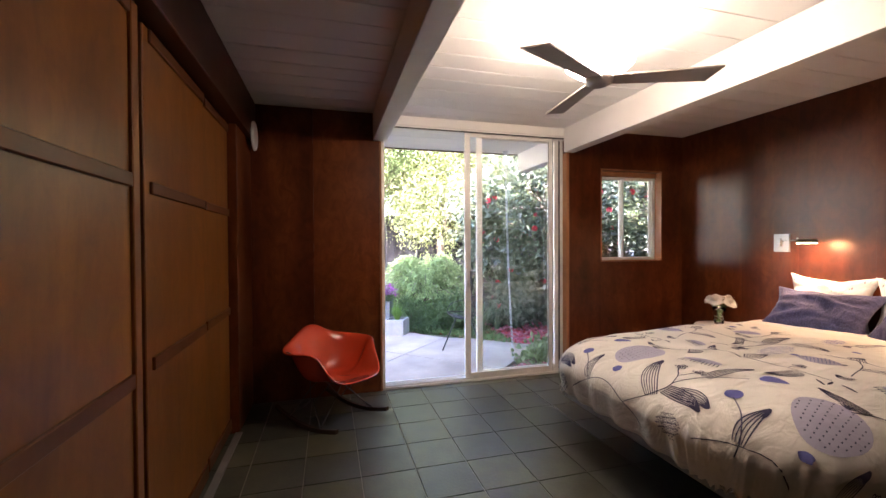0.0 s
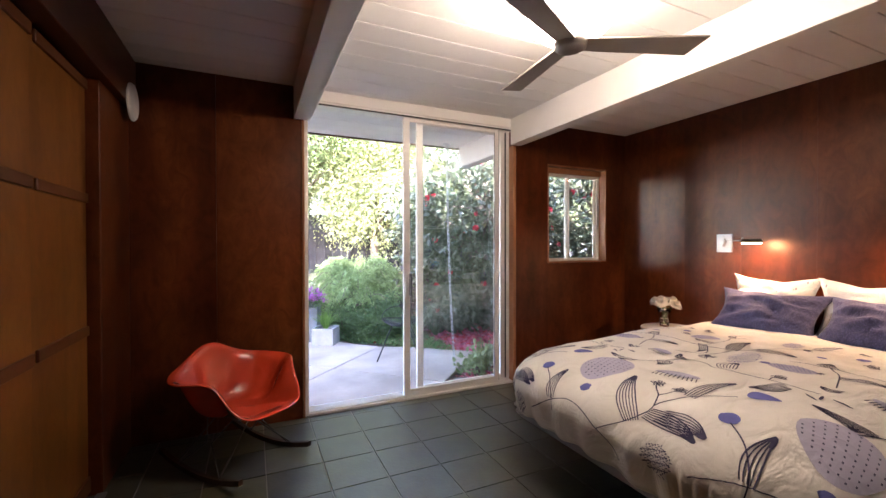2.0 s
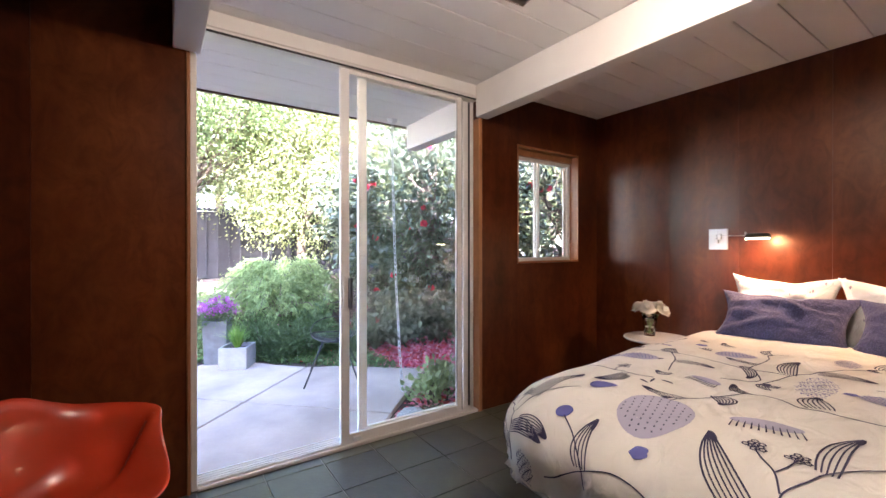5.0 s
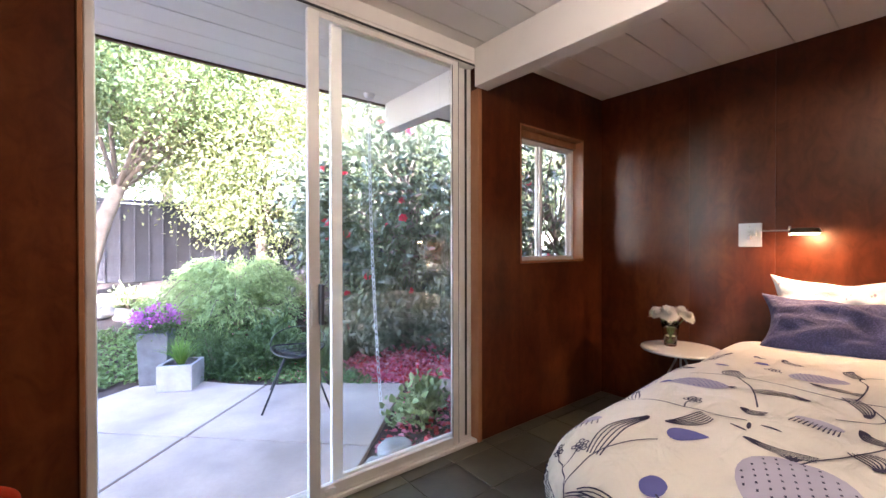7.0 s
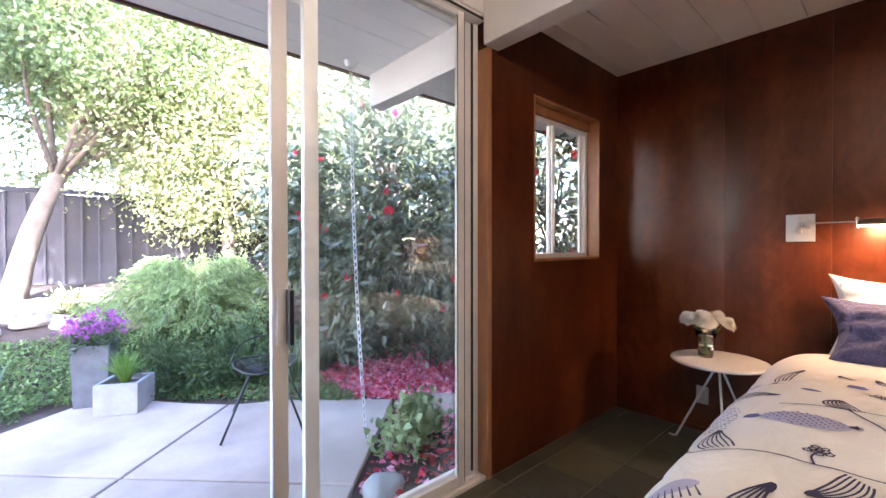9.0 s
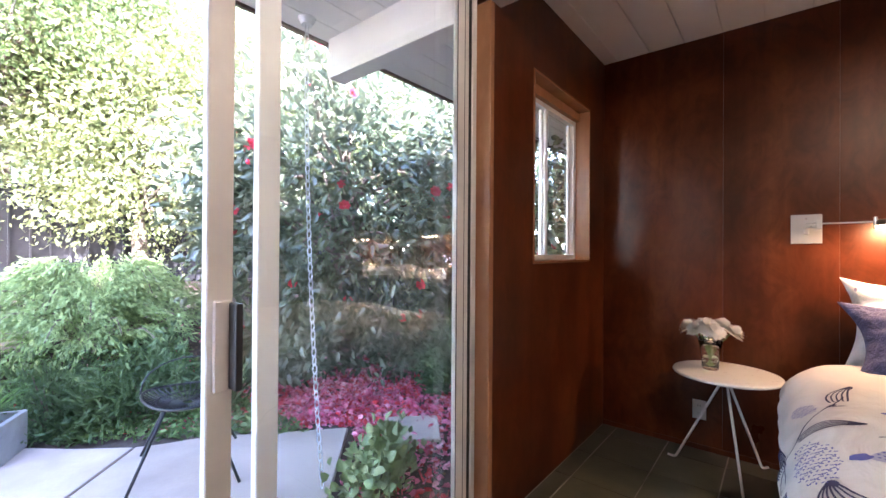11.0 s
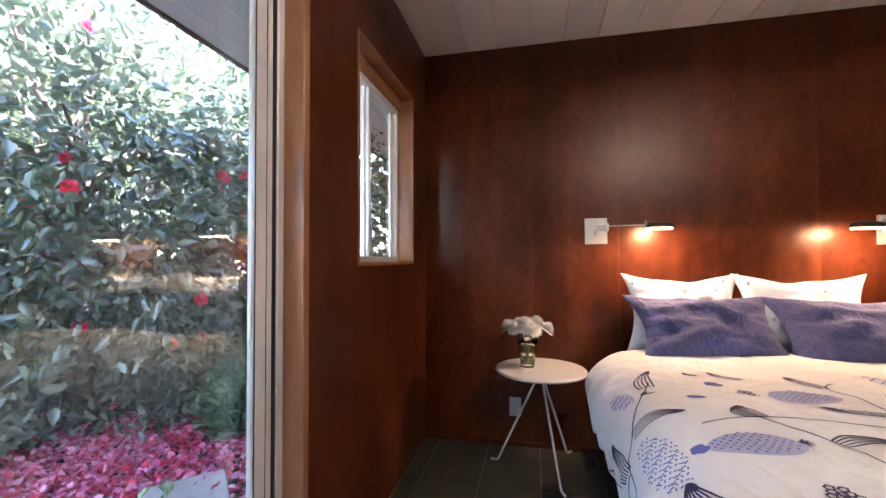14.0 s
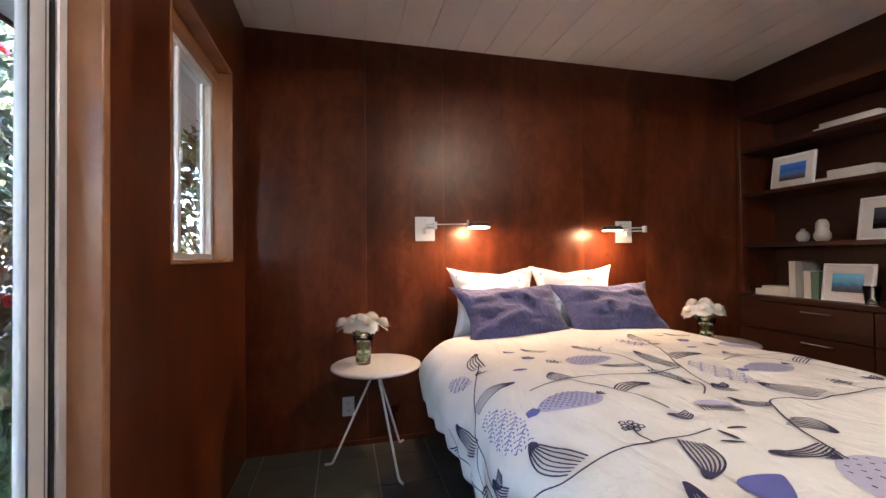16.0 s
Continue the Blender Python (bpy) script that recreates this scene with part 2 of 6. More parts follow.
for lo, hi in (((-0.1, Y1, 0.0), (0.95, Y1 + 0.012, CEIL)), ((0.9508, Y1, 0.0), (DX0 - 0.03, Y1 + 0.012, CEIL)),
               ((DX1 + 0.03, Y1, 0.0), (OX0, Y1 + 0.012, CEIL)),
               ((OX0, Y1, 0.0), (OX1, Y1 + 0.012, OZ0)), ((OX0, Y1, OZ1), (OX1, Y1 + 0.012, CEIL)), ((OX1, Y1, 0.0), (X1, Y1 + 0.012, CEIL))):
    part("panel", boxm(lo, hi), M_PANEL, wall_door)
part("header_trim", boxm((DX0 - 0.03, Y1 - 0.004, DTOP), (DX1 + 0.03, Y1 + 0.012, CEIL), 0.004), M_BEAM, wall_door, "white-painted header board above the glass door")

wall_bed = structure("wall_east", boxm((X1 + 0.012, YB - 0.2, -0.1), (X1 + 0.2, Y1 + 0.012, CEIL)), M_PANEL, "glossy reddish-brown stained plywood wall behind the bed", "wall")
seams = [YB, 1.63, 2.63, 3.13, 3.63, 4.13, 4.63, 5.13, 5.62, Y1]
for a, b in zip(seams, seams[1:]):
    part("panel", boxm((X1, a + 0.0003, 0.0), (X1 + 0.012, b - 0.0003, CEIL)), M_PANEL, wall_bed)
part("base_strip", boxm((X1 - 0.008, Y0, 0.0), (X1, Y1, 0.03), 0.002), M_PANEL, wall_bed)

wall_back = structure("wall_south", boxm((-0.4, YB - 0.2, -0.1), (X1 + 0.2, YB, CEIL)), M_PANEL, "brown stained plywood end wall of the room", "wall")
wall_closet = structure("wall_west", boxm((-0.6, YB - 0.2, -0.1), (-0.4, Y1 + WT, CEIL)), M_PANEL, "dark back wall inside the closet", "wall")

# ceiling boards run across the beams; the same boards carry on as the eave soffit
bm = bmesh.new()
box(bm, (-3.0, YB - 0.2, CEIL + 0.022), (7.5, 7.545, CEIL + 0.06))
y = 6.208 - 0.195 * 28
while y < 7.53:
    w = 0.195
    top = min(y + w, 7.54)
    if top - y > 0.02:
        box(bm, (-2.9, y + 0.0025, CEIL + random.uniform(-0.0008, 0.0008)), (7.4, top - 0.0025, CEIL + 0.022), 0.0022)
    y += w
ceiling = structure("ceiling", bm, M_WHITE, "white-painted tongue-and-groove board ceiling and eave soffit", "ceiling")


def beam(x0, x1, y0, y1, label):
    return structure("beam", boxm((x0, y0, 2.218), (x1, y1, CEIL - 0.0025), 0.006, 2), M_BEAM, label, "beam")


beam(1.452, 1.575, YB, Y1 - 0.006, "white-painted timber ceiling beam beside the closet")
beam(3.352, 3.465, YB, Y1 - 0.006, "white-painted timber ceiling beam beside the bed")
beam(3.43, 3.55, Y1 + WT + 0.002, 7.50, "white-painted timber beam end under the eave")
# unseen roof, stretched well past the room so that its shade covers the patio
structure("roof", boxm((-7.0, -5.0, CEIL + 0.062), (12.0, 7.56, CEIL + 0.2)), M_ROOF, "flat grey roof above the room and eave, oversized out of view to throw shade", "roof")
structure("trim", boxm((-3.0, 7.545, CEIL - 0.012), (7.5, 7.575, CEIL + 0.06), 0.003), M_DARKWOOD, "dark drip edge along the eave", "trim")

# floor tiles
rng = random.Random(5)
tile_meshes = []
PX, PY = 0.3115, 0.308
for k in range(6):
    b = bmesh.new()
    box(b, (-PX / 2 + 0.0028, -PY / 2 + 0.0028, -0.006), (PX / 2 - 0.0028, PY / 2 - 0.0028, 0.0), 0.0009)
    for v in b.verts:
        if v.co.z > -0.003:
            v.co.z += rng.uniform(-0.0007, 0.0007)
    me = bpy.data.meshes.new("tile")
    b.to_mesh(me)
    b.free()
    me.materials.append(M_SLATE)
    tile_meshes.append(me)


# ---------------------------------------------------------------- closet
CX = X0 - 0.03        # plane of the rear track


def closet_door(y0, y1, x, label, framed=True):
    """Framed sliding door: veneer panels between two rails and narrow stiles."""
    t = thing("closet_door", (x, y0, 0.03), label, "sliding door", "closet doors")
    w, h = y1 - y0, 2.10
    s = 0.05
    part("panel", boxm((-0.024, 0.004, 0.004), (-0.012, w - 0.004, h)), M_CLOSET, t)
    part("stile", boxm((-0.03, 0, 0), (0 if framed else -0.0125, s, h), 0.003), M_RAIL2, t)
    part("stile", boxm((-0.03, w - s, 0), (0 if framed else -0.0125, w, h), 0.003), M_RAIL2, t)
    for z0, z1 in ((0.0, 0.08), (0.80, 0.85), (1.475, 1.522), (h - 0.05, h)):
        part("rail", boxm((-0.03, s + 0.0005, z0), (-0.001, w - (s if framed else 0.003), z1), 0.003), M_RAIL, t)
    return t


M_RAIL2 = wood("closet_stile_wood", (0.12, 0.042, 0.013), (0.19, 0.07, 0.02), (0.26, 0.10, 0.028), rough=0.4, along="z")
closet_door(2.62, 4.285, X0, "tan-brown veneer sliding closet door with two cross rails")
closet_door(4.40, 5.15, X0 - 0.02, "tan-brown veneer sliding closet door with two cross rails", False)
closet_door(5.152, 5.75, X0 - 0.03, "reddish-brown veneer sliding closet door on the rear track", False)
closet_door(1.0, 2.612, X0 - 0.045, "tan-brown veneer sliding closet door on the rear track")
# dark strip behind the door gap: the closet's inner shade put into colour
structure("closet_divider", boxm((X0 - 0.09, 4.287, 0.013), (X0 - 0.05, 4.398, 2.143), 0.003), M_WALNUT, "dark strip set behind the closet door gap for its shade", "panel")
structure("closet_header", boxm((0.32, YB, 2.145), (0.505, Y1 - 0.003, CEIL - 0.003), 0.004), M_DARKWOOD, "dark brown wooden fascia board above the closet doors", "fascia")
structure("closet_post", boxm((0.30, 5.7525, 0.0), (0.465, Y1 - 0.003, 2.143), 0.004), M_PANEL, "dark brown stained wooden closet end panel", "panel")
structure("floor_track", boxm((0.44, YB, 0.0005), (0.485, 5.75, 0.012), 0.002), plain("dull_track_metal", (0.30, 0.28, 0.26), 0.5, metal=0.4), "narrow dull metal closet door track on the floor", "track")
t = thing("wall_speaker", (0.507, 6.17, 2.165), "round white speaker grille fixed to the closet fascia", "speaker")
bm = lathe(bmesh.new(), [(0, 0.022), (0.085, 0.022), (0.104, 0.018), (0.113, 0.008), (0.113, 0.0), (0, 0.0)], 32)
bm.transform(pose(0, 0, 0, 0, 90, 0))
part("grille", bm, plain("white_grille", (0.75, 0.75, 0.73), 0.5, grain=300, relief=0.4), t, smooth=False)

# ---------------------------------------------------------------- sliding glass door
door = tagged(new("door_1"), "aluminium sliding glass door, left half slid open", "sliding door", kind="structure")
door.location = (0, 0, 0)
YA, YC = 6.325, 6.375            # inner sliding panel, outer fixed panel


def alu(name, lo, hi, parent, label="", bevel=0.003):
    return part(name, boxm(lo, hi, bevel), M_ALU, parent, label)


# outer frame
fr = alu("door_frame", (DX0 - 0.028, Y1 + 0.013, 0.0), (DX0, Y1 + 0.115, DTOP + 0.01), door)
alu("door_frame", (DX1 - 0.03, YC - 0.022, 0.0), (DX1 + 0.001, Y1 + 0.115, DTOP), door)
alu("door_frame", (DX0, Y1 + 0.005, DTOP - 0.028), (DX1, Y1 + 0.115, DTOP + 0.008), door)
# black strip in place of a cut groove; its darkness is in the colour
part("head_groove", boxm((DX0 + 0.003, Y1 + 0.002, DTOP - 0.0265), (DX1 - 0.002, Y1 + 0.0048, DTOP - 0.014)), M_BLACK, door, "black strip standing in for the dark groove along the door head")
bm = bmesh.new()
box(bm, (DX0, Y1 - 0.003, 0.0), (DX1 + 0.001, Y1 + 0.13, 0.022), 0.003)
for yy in (6.313, 6.338, 6.362, 6.388, 6.412):
    box(bm, (DX0 + 0.001, yy, 0.0225), (DX1 - 0.031, yy + 0.005, 0.036), 0.001)
part("sill_track", bm, M_ALU, door, "ridged aluminium door sill track")


def glass_leaf(name, x0, x1, y, w, label):
    """A framed pane: two stiles, two rails, glass."""
    z0, z1 = 0.036, DTOP - 0.03
    p = alu(name, (x0, y - 0.014, z0), (x0 + w, y + 0.014, z1), door, label)
    alu("stile", (x1 - w * 0.8, y - 0.014, z0), (x1, y + 0.014, z1), p)
    alu("rail", (x0 + w, y - 0.013, z0), (x1 - w * 0.8, y + 0.013, z0 + 0.045), p)
    alu("rail", (x0 + w, y - 0.013, z1 - 0.03), (x1 - w * 0.8, y + 0.013, z1), p)
    g = part("pane", boxm((x0 + w - 0.004, y - 0.003, z0 + 0.042), (x1 - w * 0.8 + 0.004, y + 0.003, z1 - 0.026)), M_GLASS, p)
    g.visible_shadow = False
    return p


leaf_a = glass_leaf("sliding_panel", 2.310, 3.235, YA, 0.056, "sliding glass panel pushed open, with a black pull")
leaf_b = glass_leaf("fixed_panel", 2.445, DX1 - 0.044, YC, 0.058, "fixed glass panel")
part("gasket", boxm((DX1 - 0.0435, YC - 0.016, 0.037), (DX1 - 0.0305, YC + 0.012, DTOP - 0.03)), M_BLACK, leaf_b, "black rubber gasket")
part("gasket", boxm((3.2355, YA - 0.012, 0.037), (3.239, YA + 0.012, DTOP - 0.031)), M_BLACK, leaf_a, "black rubber gasket")
part("gasket", boxm((3.1855, YA - 0.0155, 0.085), (3.1895, YA - 0.0142, DTOP - 0.06)), M_BLACK, leaf_a, "black rubber gasket")
part("handle_plate", boxm((2.322, YA - 0.024, 0.86), (2.362, YA - 0.0145, 1.06), 0.003), M_ALU, leaf_a, "aluminium handle plate")
part("pull", boxm((2.352, YA - 0.062, 0.865), (2.368, YA - 0.0245, 1.055), 0.004, 2), M_BLACK, leaf_a, "black door pull")
part("stop_block", boxm((2.385, 6.30, 0.037), (2.44, 6.352, 0.062), 0.005, 2), plain("white_plastic", (0.8, 0.8, 0.78), 0.4), door, "small white door stop block")

for nm, lo, hi in (("trim", (DX1 + 0.002, Y1 - 0.014, 0.0), (DX1 + 0.034, Y1 + 0.10, 2.215)),
                   ("trim", (DX0 - 0.046, Y1 - 0.012, 0.0), (DX0 - 0.029, Y1 + 0.08, 2.215))):
    structure(nm, boxm(lo, hi, 0.003), M_TRIM, "warm brown wooden jamb trim beside the glass door", "trim")

# ---------------------------------------------------------------- small sliding window
win = tagged(new("window_1"), "small aluminium sliding window set deep in a wooden reveal", "window", kind="structure")
YW = 6.405
bm = bmesh.new()
for lo, hi in (((WX0, Y1 - 0.004, WZ0 - 0.012), (WX1 + 0.012, Y1 + WT, WZ0)),
               ((WX0, Y1 - 0.004, WZ1), (WX1 + 0.012, Y1 + WT, WZ1 + 0.012)),
               ((WX1, Y1 - 0.004, WZ0), (WX1 + 0.012, Y1 + WT, WZ1)),
               ((WX0 - 0.012, Y1 - 0.004, WZ0 - 0.012), (WX0, Y1 + WT, WZ1 + 0.012))):
    box(bm, lo, hi, 0.001)
part("window_reveal", bm, M_TRIM, win, "warm brown wooden reveal")
A, B, C, D = WX0 + 0.001, WX1 - 0.001, WZ0 + 0.001, WZ1 - 0.055
part("head_board", boxm((A, Y1 + 0.062, D + 0.001), (B, Y1 + WT - 0.002, WZ1 - 0.001), 0.002), M_TRIM, win, "wooden head board above the sashes")
for lo, hi in (((A, YW - 0.018, C), (A + 0.022, YW + 0.03, D)), ((B - 0.03, YW - 0.018, C), (B, YW + 0.03, D)),
               ((A + 0.022, YW - 0.018, C), (B - 0.03, YW + 0.03, C + 0.028)), ((A + 0.022, YW - 0.018, D - 0.028), (B - 0.03, YW + 0.03, D))):
    alu("window_frame", lo, hi, win, "", 0.002)
XM = 4.12
for x0, x1, yy in ((A + 0.023, XM + 0.02, YW - 0.006), (XM - 0.02, B - 0.031, YW + 0.016)):
    s = alu("sash", (x0, yy - 0.009, C + 0.029), (x0 + 0.022, yy + 0.009, D - 0.029), win, "", 0.002)
    alu("stile", (x1 - 0.024, yy - 0.009, C + 0.029), (x1, yy + 0.009, D - 0.029), s, "", 0.002)
    g = part("pane", boxm((x0 + 0.02, yy - 0.002, C + 0.029), (x1 - 0.022, yy + 0.002, D - 0.029)), M_GLASS, s)
    g.visible_shadow = False
part("latch", boxm((XM + 0.0, YW - 0.024, 1.52), (XM + 0.016, YW - 0.0155, 1.58), 0.003), M_ALU, win)

# ---------------------------------------------------------------- outdoors: ground
GZ = -0.1


def height(x, y):
    """Ground outside: level by the patio, rising to the back."""
    k = min(1.0, max(0.0, (y - 9.0) / 3.5))
    return GZ - 0.035 + 0.80 * k * k * (3 - 2 * k) + 0.02 * noise.noise((x * 1.3, y * 1.3, 0))


bm = bmesh.new()
xs = sorted(set([-60, -40, -25, -15] + [-9 + 0.3 * i for i in range(80)] + [18, 25, 40, 60]))
ys = sorted(set([-60, -30, -12, 0, 4, 6.2] + [6.42 + 0.25 * i for i in range(40)] + [18, 22, 30, 45, 70]))
grid = [[bm.verts.new((x, y, height(x, y) if y > 6.3 else -0.3)) for x in xs] for y in ys]
for r0, r1 in zip(grid, grid[1:]):
    for i in range(len(xs) - 1):
        bm.faces.new((r0[i], r0[i + 1], r1[i + 1], r1[i]))
structure("ground", bm, M_SOIL, "dark mulched garden soil", "ground", True)

# patio slabs turned against the house, with joints between them
AX, AY = Vector((0.700, 0.714, 0)), Vector((-0.714, 0.700, 0))
O = Vector((1.99, 7.80, 0))          # where two joints cross


def slab(pts):
    b = bmesh.new()
    low = [b.verts.new((p[0], p[1], GZ - 0.10)) for p in pts]
    high = [b.verts.new((p[0], p[1], GZ)) for p in pts]
    b.faces.new(high)
    for i in range(len(pts)):
        j = (i + 1) % len(pts)
        b.faces.new((low[i], low[j], high[j], high[i]))
    bmesh.ops.recalc_face_normals(b, faces=b.faces)
    bmesh.ops.bevel(b, geom=[ed for ed in b.edges if all(abs(v.co.z - GZ) < 1e-6 for v in ed.verts)], offset=0.006, segments=1, affect='EDGES')
    return b


def at(a, b):
    p = O + AX * a + AY * b
    return (p.x, p.y)


patio = tagged(new("patio"), "pale grey concrete patio with scored joints", "patio", kind="structure")
J = 0.007
QUADS = [
    [(J, -1.32), (1.25, -1.32), (1.21, -0.8), (1.19, -0.4), (1.10, -0.15), (1.07, -J), (J, -J)],
    [(J, J), (1.07, J), (1.08, 0.35), (1.12, 0.66), (1.06, 1.0), (0.98, 1.22), (0.48, 1.29), (J, 1.33)],
    [(-J, J), (-J, 1.33), (-1.0, 1.5), (-2.6, 1.9), (-3.6, 1.75), (-1.88, J)],
    [(-J, -J), (-1.86, -J), (-0.56, -1.32), (-J, -1.32)],
]
for q in QUADS:
    part("slab", slab([at(a, b) for a, b in q]), M_CONCRETE, patio)
# unseen western slab, added to bounce daylight in through the door
part("slab", slab([(-8.0, 6.46), (-1.80, 6.46), (-1.205, 7.28), (-1.9, 7.95), (-3.6, 8.3), (-8.0, 8.4)]), M_CONCRETE, patio)


# ---------------------------------------------------------------- ceiling fan with its globe light
M_NICKEL = plain("brushed_nickel", (0.45, 0.42, 0.38), 0.35, metal=0.9, vary=0.1)
M_BLADE = plain("grey_brown_blade", (0.46, 0.41, 0.365), 0.45, vary=0.15, scale=4, grain=40)
FX, FY, FZ = 2.405, 4.45, 2.14
fan = thing("ceiling_fan", (FX, FY, FZ), "three-blade grey ceiling fan hanging below a lit globe", "ceiling fan")
part("hub", lathe(bmesh.new(), [(0, -0.032), (0.045, -0.03), (0.066, -0.018), (0.07, 0.005), (0.062, 0.028), (0.03, 0.036), (0, 0.036)], 32), M_NICKEL, fan, smooth=True)
part("rod", lathe(bmesh.new(), [(0.0, 0.03), (0.016, 0.03), (0.016, 0.30), (0.0, 0.30)], 16), M_NICKEL, fan, smooth=True)
part("canopy", lathe(bmesh.new(), [(0, 0.272), (0.05, 0.274), (0.085, 0.29), (0.09, 0.315), (0, 0.315)], 28), M_WHITE, fan, smooth=True)


def blade(turn):
    b = bmesh.new()
    top, low = [], []
    for i in range(9):
        f = i / 8
        r = 0.045 + 0.515 * f
        half = 0.042 + 0.024 * f
        skew = 0.03 if i == 8 else 0.0
        tilt = math.radians(-8)
        row = []
        for s in (-1, 1):
            y = s * half
            row.append(Vector((r - (skew if s > 0 else 0), y * math.cos(tilt), y * math.sin(tilt))))
        top.append([b.verts.new(p + Vector((0, 0, 0.004))) for p in row])
        low.append([b.verts.new(p - Vector((0, 0, 0.004))) for p in row])
    for i in range(8):
        b.faces.new((top[i][0], top[i + 1][0], top[i + 1][1], top[i][1]))
        b.faces.new((low[i][1], low[i + 1][1], low[i + 1][0], low[i][0]))
        b.faces.new((low[i][0], low[i + 1][0], top[i + 1][0], top[i][0]))
        b.faces.new((top[i][1], top[i + 1][1], low[i + 1][1], low[i][1]))
    b.faces.new((top[8][0], low[8][0], low[8][1], top[8][1]))
    b.faces.new((low[0][0], top[0][0], top[0][1], low[0][1]))
    b.transform(pose(0, 0, 0, 0, 0, turn))
    bmesh.ops.recalc_face_normals(b, faces=b.faces)
    return b


for turn in (206.0, -23.0, 83.0):
    part("blade", blade(turn), M_BLADE, fan)
bowl = part("light_globe", lathe(bmesh.new(), [(0.066, 0.026), (0.12, 0.035), (0.165, 0.07), (0.178, 0.115), (0.165, 0.155), (0.14, 0.18)], 36), glowing("lit_opal_glass", (1.0, 0.85, 0.60), 1.2), fan, "glowing white opal glass globe", True)
bowl.visible_shadow = False
# the bulb throws its light up out of the bowl
d = bpy.data.lights.new("fan_lamp", 'SPOT')
d.energy, d.color, d.shadow_soft_size, d.spot_size, d.spot_blend = FAN_WATTS, (1.0, 0.83, 0.62), 0.11, radians(160), 0.5
o = new("fan_lamp", d)
o.matrix_world = pose(FX, FY, FZ + 0.13, 180, 0, 0)
lamp("globe_lamp", (FX, FY, FZ + 0.11), GLOBE_WATTS, (1.0, 0.83, 0.62), 0.12)

# ---------------------------------------------------------------- wall lamps over the bed
M_CHROME = plain("polished_nickel", (0.56, 0.55, 0.53), 0.36, metal=0.4, vary=0.04)
M_BULB = glowing("lit_lamp_diffuser", (1.0, 0.70, 0.36), 5.0)


M_LAMPHEAD = plain("olive_bronze_lamp_head", (0.10, 0.085, 0.055), 0.35, metal=0.6, vary=0.1)


def sconce(y, z, side, joint_y, head_y, label):
    """Square wall plate, jointed swing arm along the wall and a slim downward head."""
    t = thing("wall_lamp", (X1, y, z), label, "wall lamp", "lamps over the bed")
    part("wall_plate", boxm((-0.016, -0.062, -0.076), (0.0, 0.062, 0.076), 0.003, 2), M_CHROME, t, "square polished nickel plate")
    part("screw", boxm((-0.0185, -0.004, 0.05), (-0.0165, 0.004, 0.058), 0.001), M_NICKEL, t)
    part("knuckle", boxm((-0.048, -0.010, -0.030), (-0.0165, 0.010, 0.006), 0.003), M_CHROME, t)
    part("switch", tube(bmesh.new(), [(-0.0165, -0.018, 0.012), (-0.034, -0.018, 0.012)], 0.005, 10), M_NICKEL, t, "small turn switch")
    for dz in (0.004, 0.026):
        part("arm", tube(bmesh.new(), [(-0.044, 0.0, dz), (-0.098, joint_y, dz)], 0.004, 8), M_CHROME, t, "short nickel arm")
    part("joint", boxm((-0.112, joint_y - 0.011, -0.006), (-0.086, joint_y + 0.011, 0.038), 0.003), M_CHROME, t)
    tip = head_y - side * -0.068
    part("arm", tube(bmesh.new(), [(-0.10, joint_y, 0.022), (-0.172, tip, 0.020)], 0.004, 10), M_CHROME, t, "thin nickel swing arm")
    part("swivel", lathe(bmesh.new(), [(0, -0.012), (0.007, -0.012), (0.007, 0.040), (0.004, 0.044), (0, 0.044)], 12, (-0.174, tip, 0.0)), M_NICKEL, t)
    b = bmesh.new()
    rings = []
    for yy, k in ((-0.068, 0.55), (-0.060, 0.9), (-0.03, 1.0), (0.03, 1.0), (0.060, 0.9), (0.068, 0.55)):
        rings.append([b.verts.new((-0.178 + 0.033 * k * math.cos(math.pi * i / 24), head_y + yy, 0.003 + 0.030 * k * math.sin(math.pi * i / 24))) for i in range(25)])
    for r0, r1 in zip(rings, rings[1:]):
        for i in range(24):
            b.faces.new((r0[i], r0[i + 1], r1[i + 1], r1[i]))
    b.faces.new(rings[0])
    b.faces.new(list(reversed(rings[-1])))
    bmesh.ops.recalc_face_normals(b, faces=b.faces)
    head = part("lamp_head", b, M_LAMPHEAD, t, "slim dark bronze lamp head", True)
    part("diffuser", boxm((-0.204, head_y - 0.056, -0.004), (-0.152, head_y + 0.056, 0.001), 0.001), M_BULB, head, "lit diffuser strip")
    d = bpy.data.lights.new("reading_lamp", 'AREA')
    d.shape, d.size, d.size_y, d.energy, d.color = 'RECTANGLE', 0.05, 0.11, SCONCE_WATTS, (1.0, 0.58, 0.24)
    o = new("reading_lamp", d)
    o.matrix_world = look((X1 - 0.178, y + head_y, z - 0.009), (X1 - 0.05, y + head_y, z - 0.42))
    return t


sconce(5.258, 1.30, 1, -0.045, -0.300, "polished nickel swing-arm wall lamp, lit, above the bed")
sconce(3.82, 1.283, -1, -0.10, 0.215, "polished nickel swing-arm wall lamp, folded back, lit, above the bed")

# ---------------------------------------------------------------- bed
M_BASE = plain("grey_bed_fabric", (0.36, 0.36, 0.38), 0.9, vary=0.12, grain=200, relief=0.25)
M_SHEET = plain("white_cotton", (0.78, 0.77, 0.76), 0.9, vary=0.05, grain=220, relief=0.2)
M_DUVET = plain("cream_white_cotton", (0.80, 0.765, 0.70), 0.88, vary=0.05, scale=3, grain=260, relief=0.2)


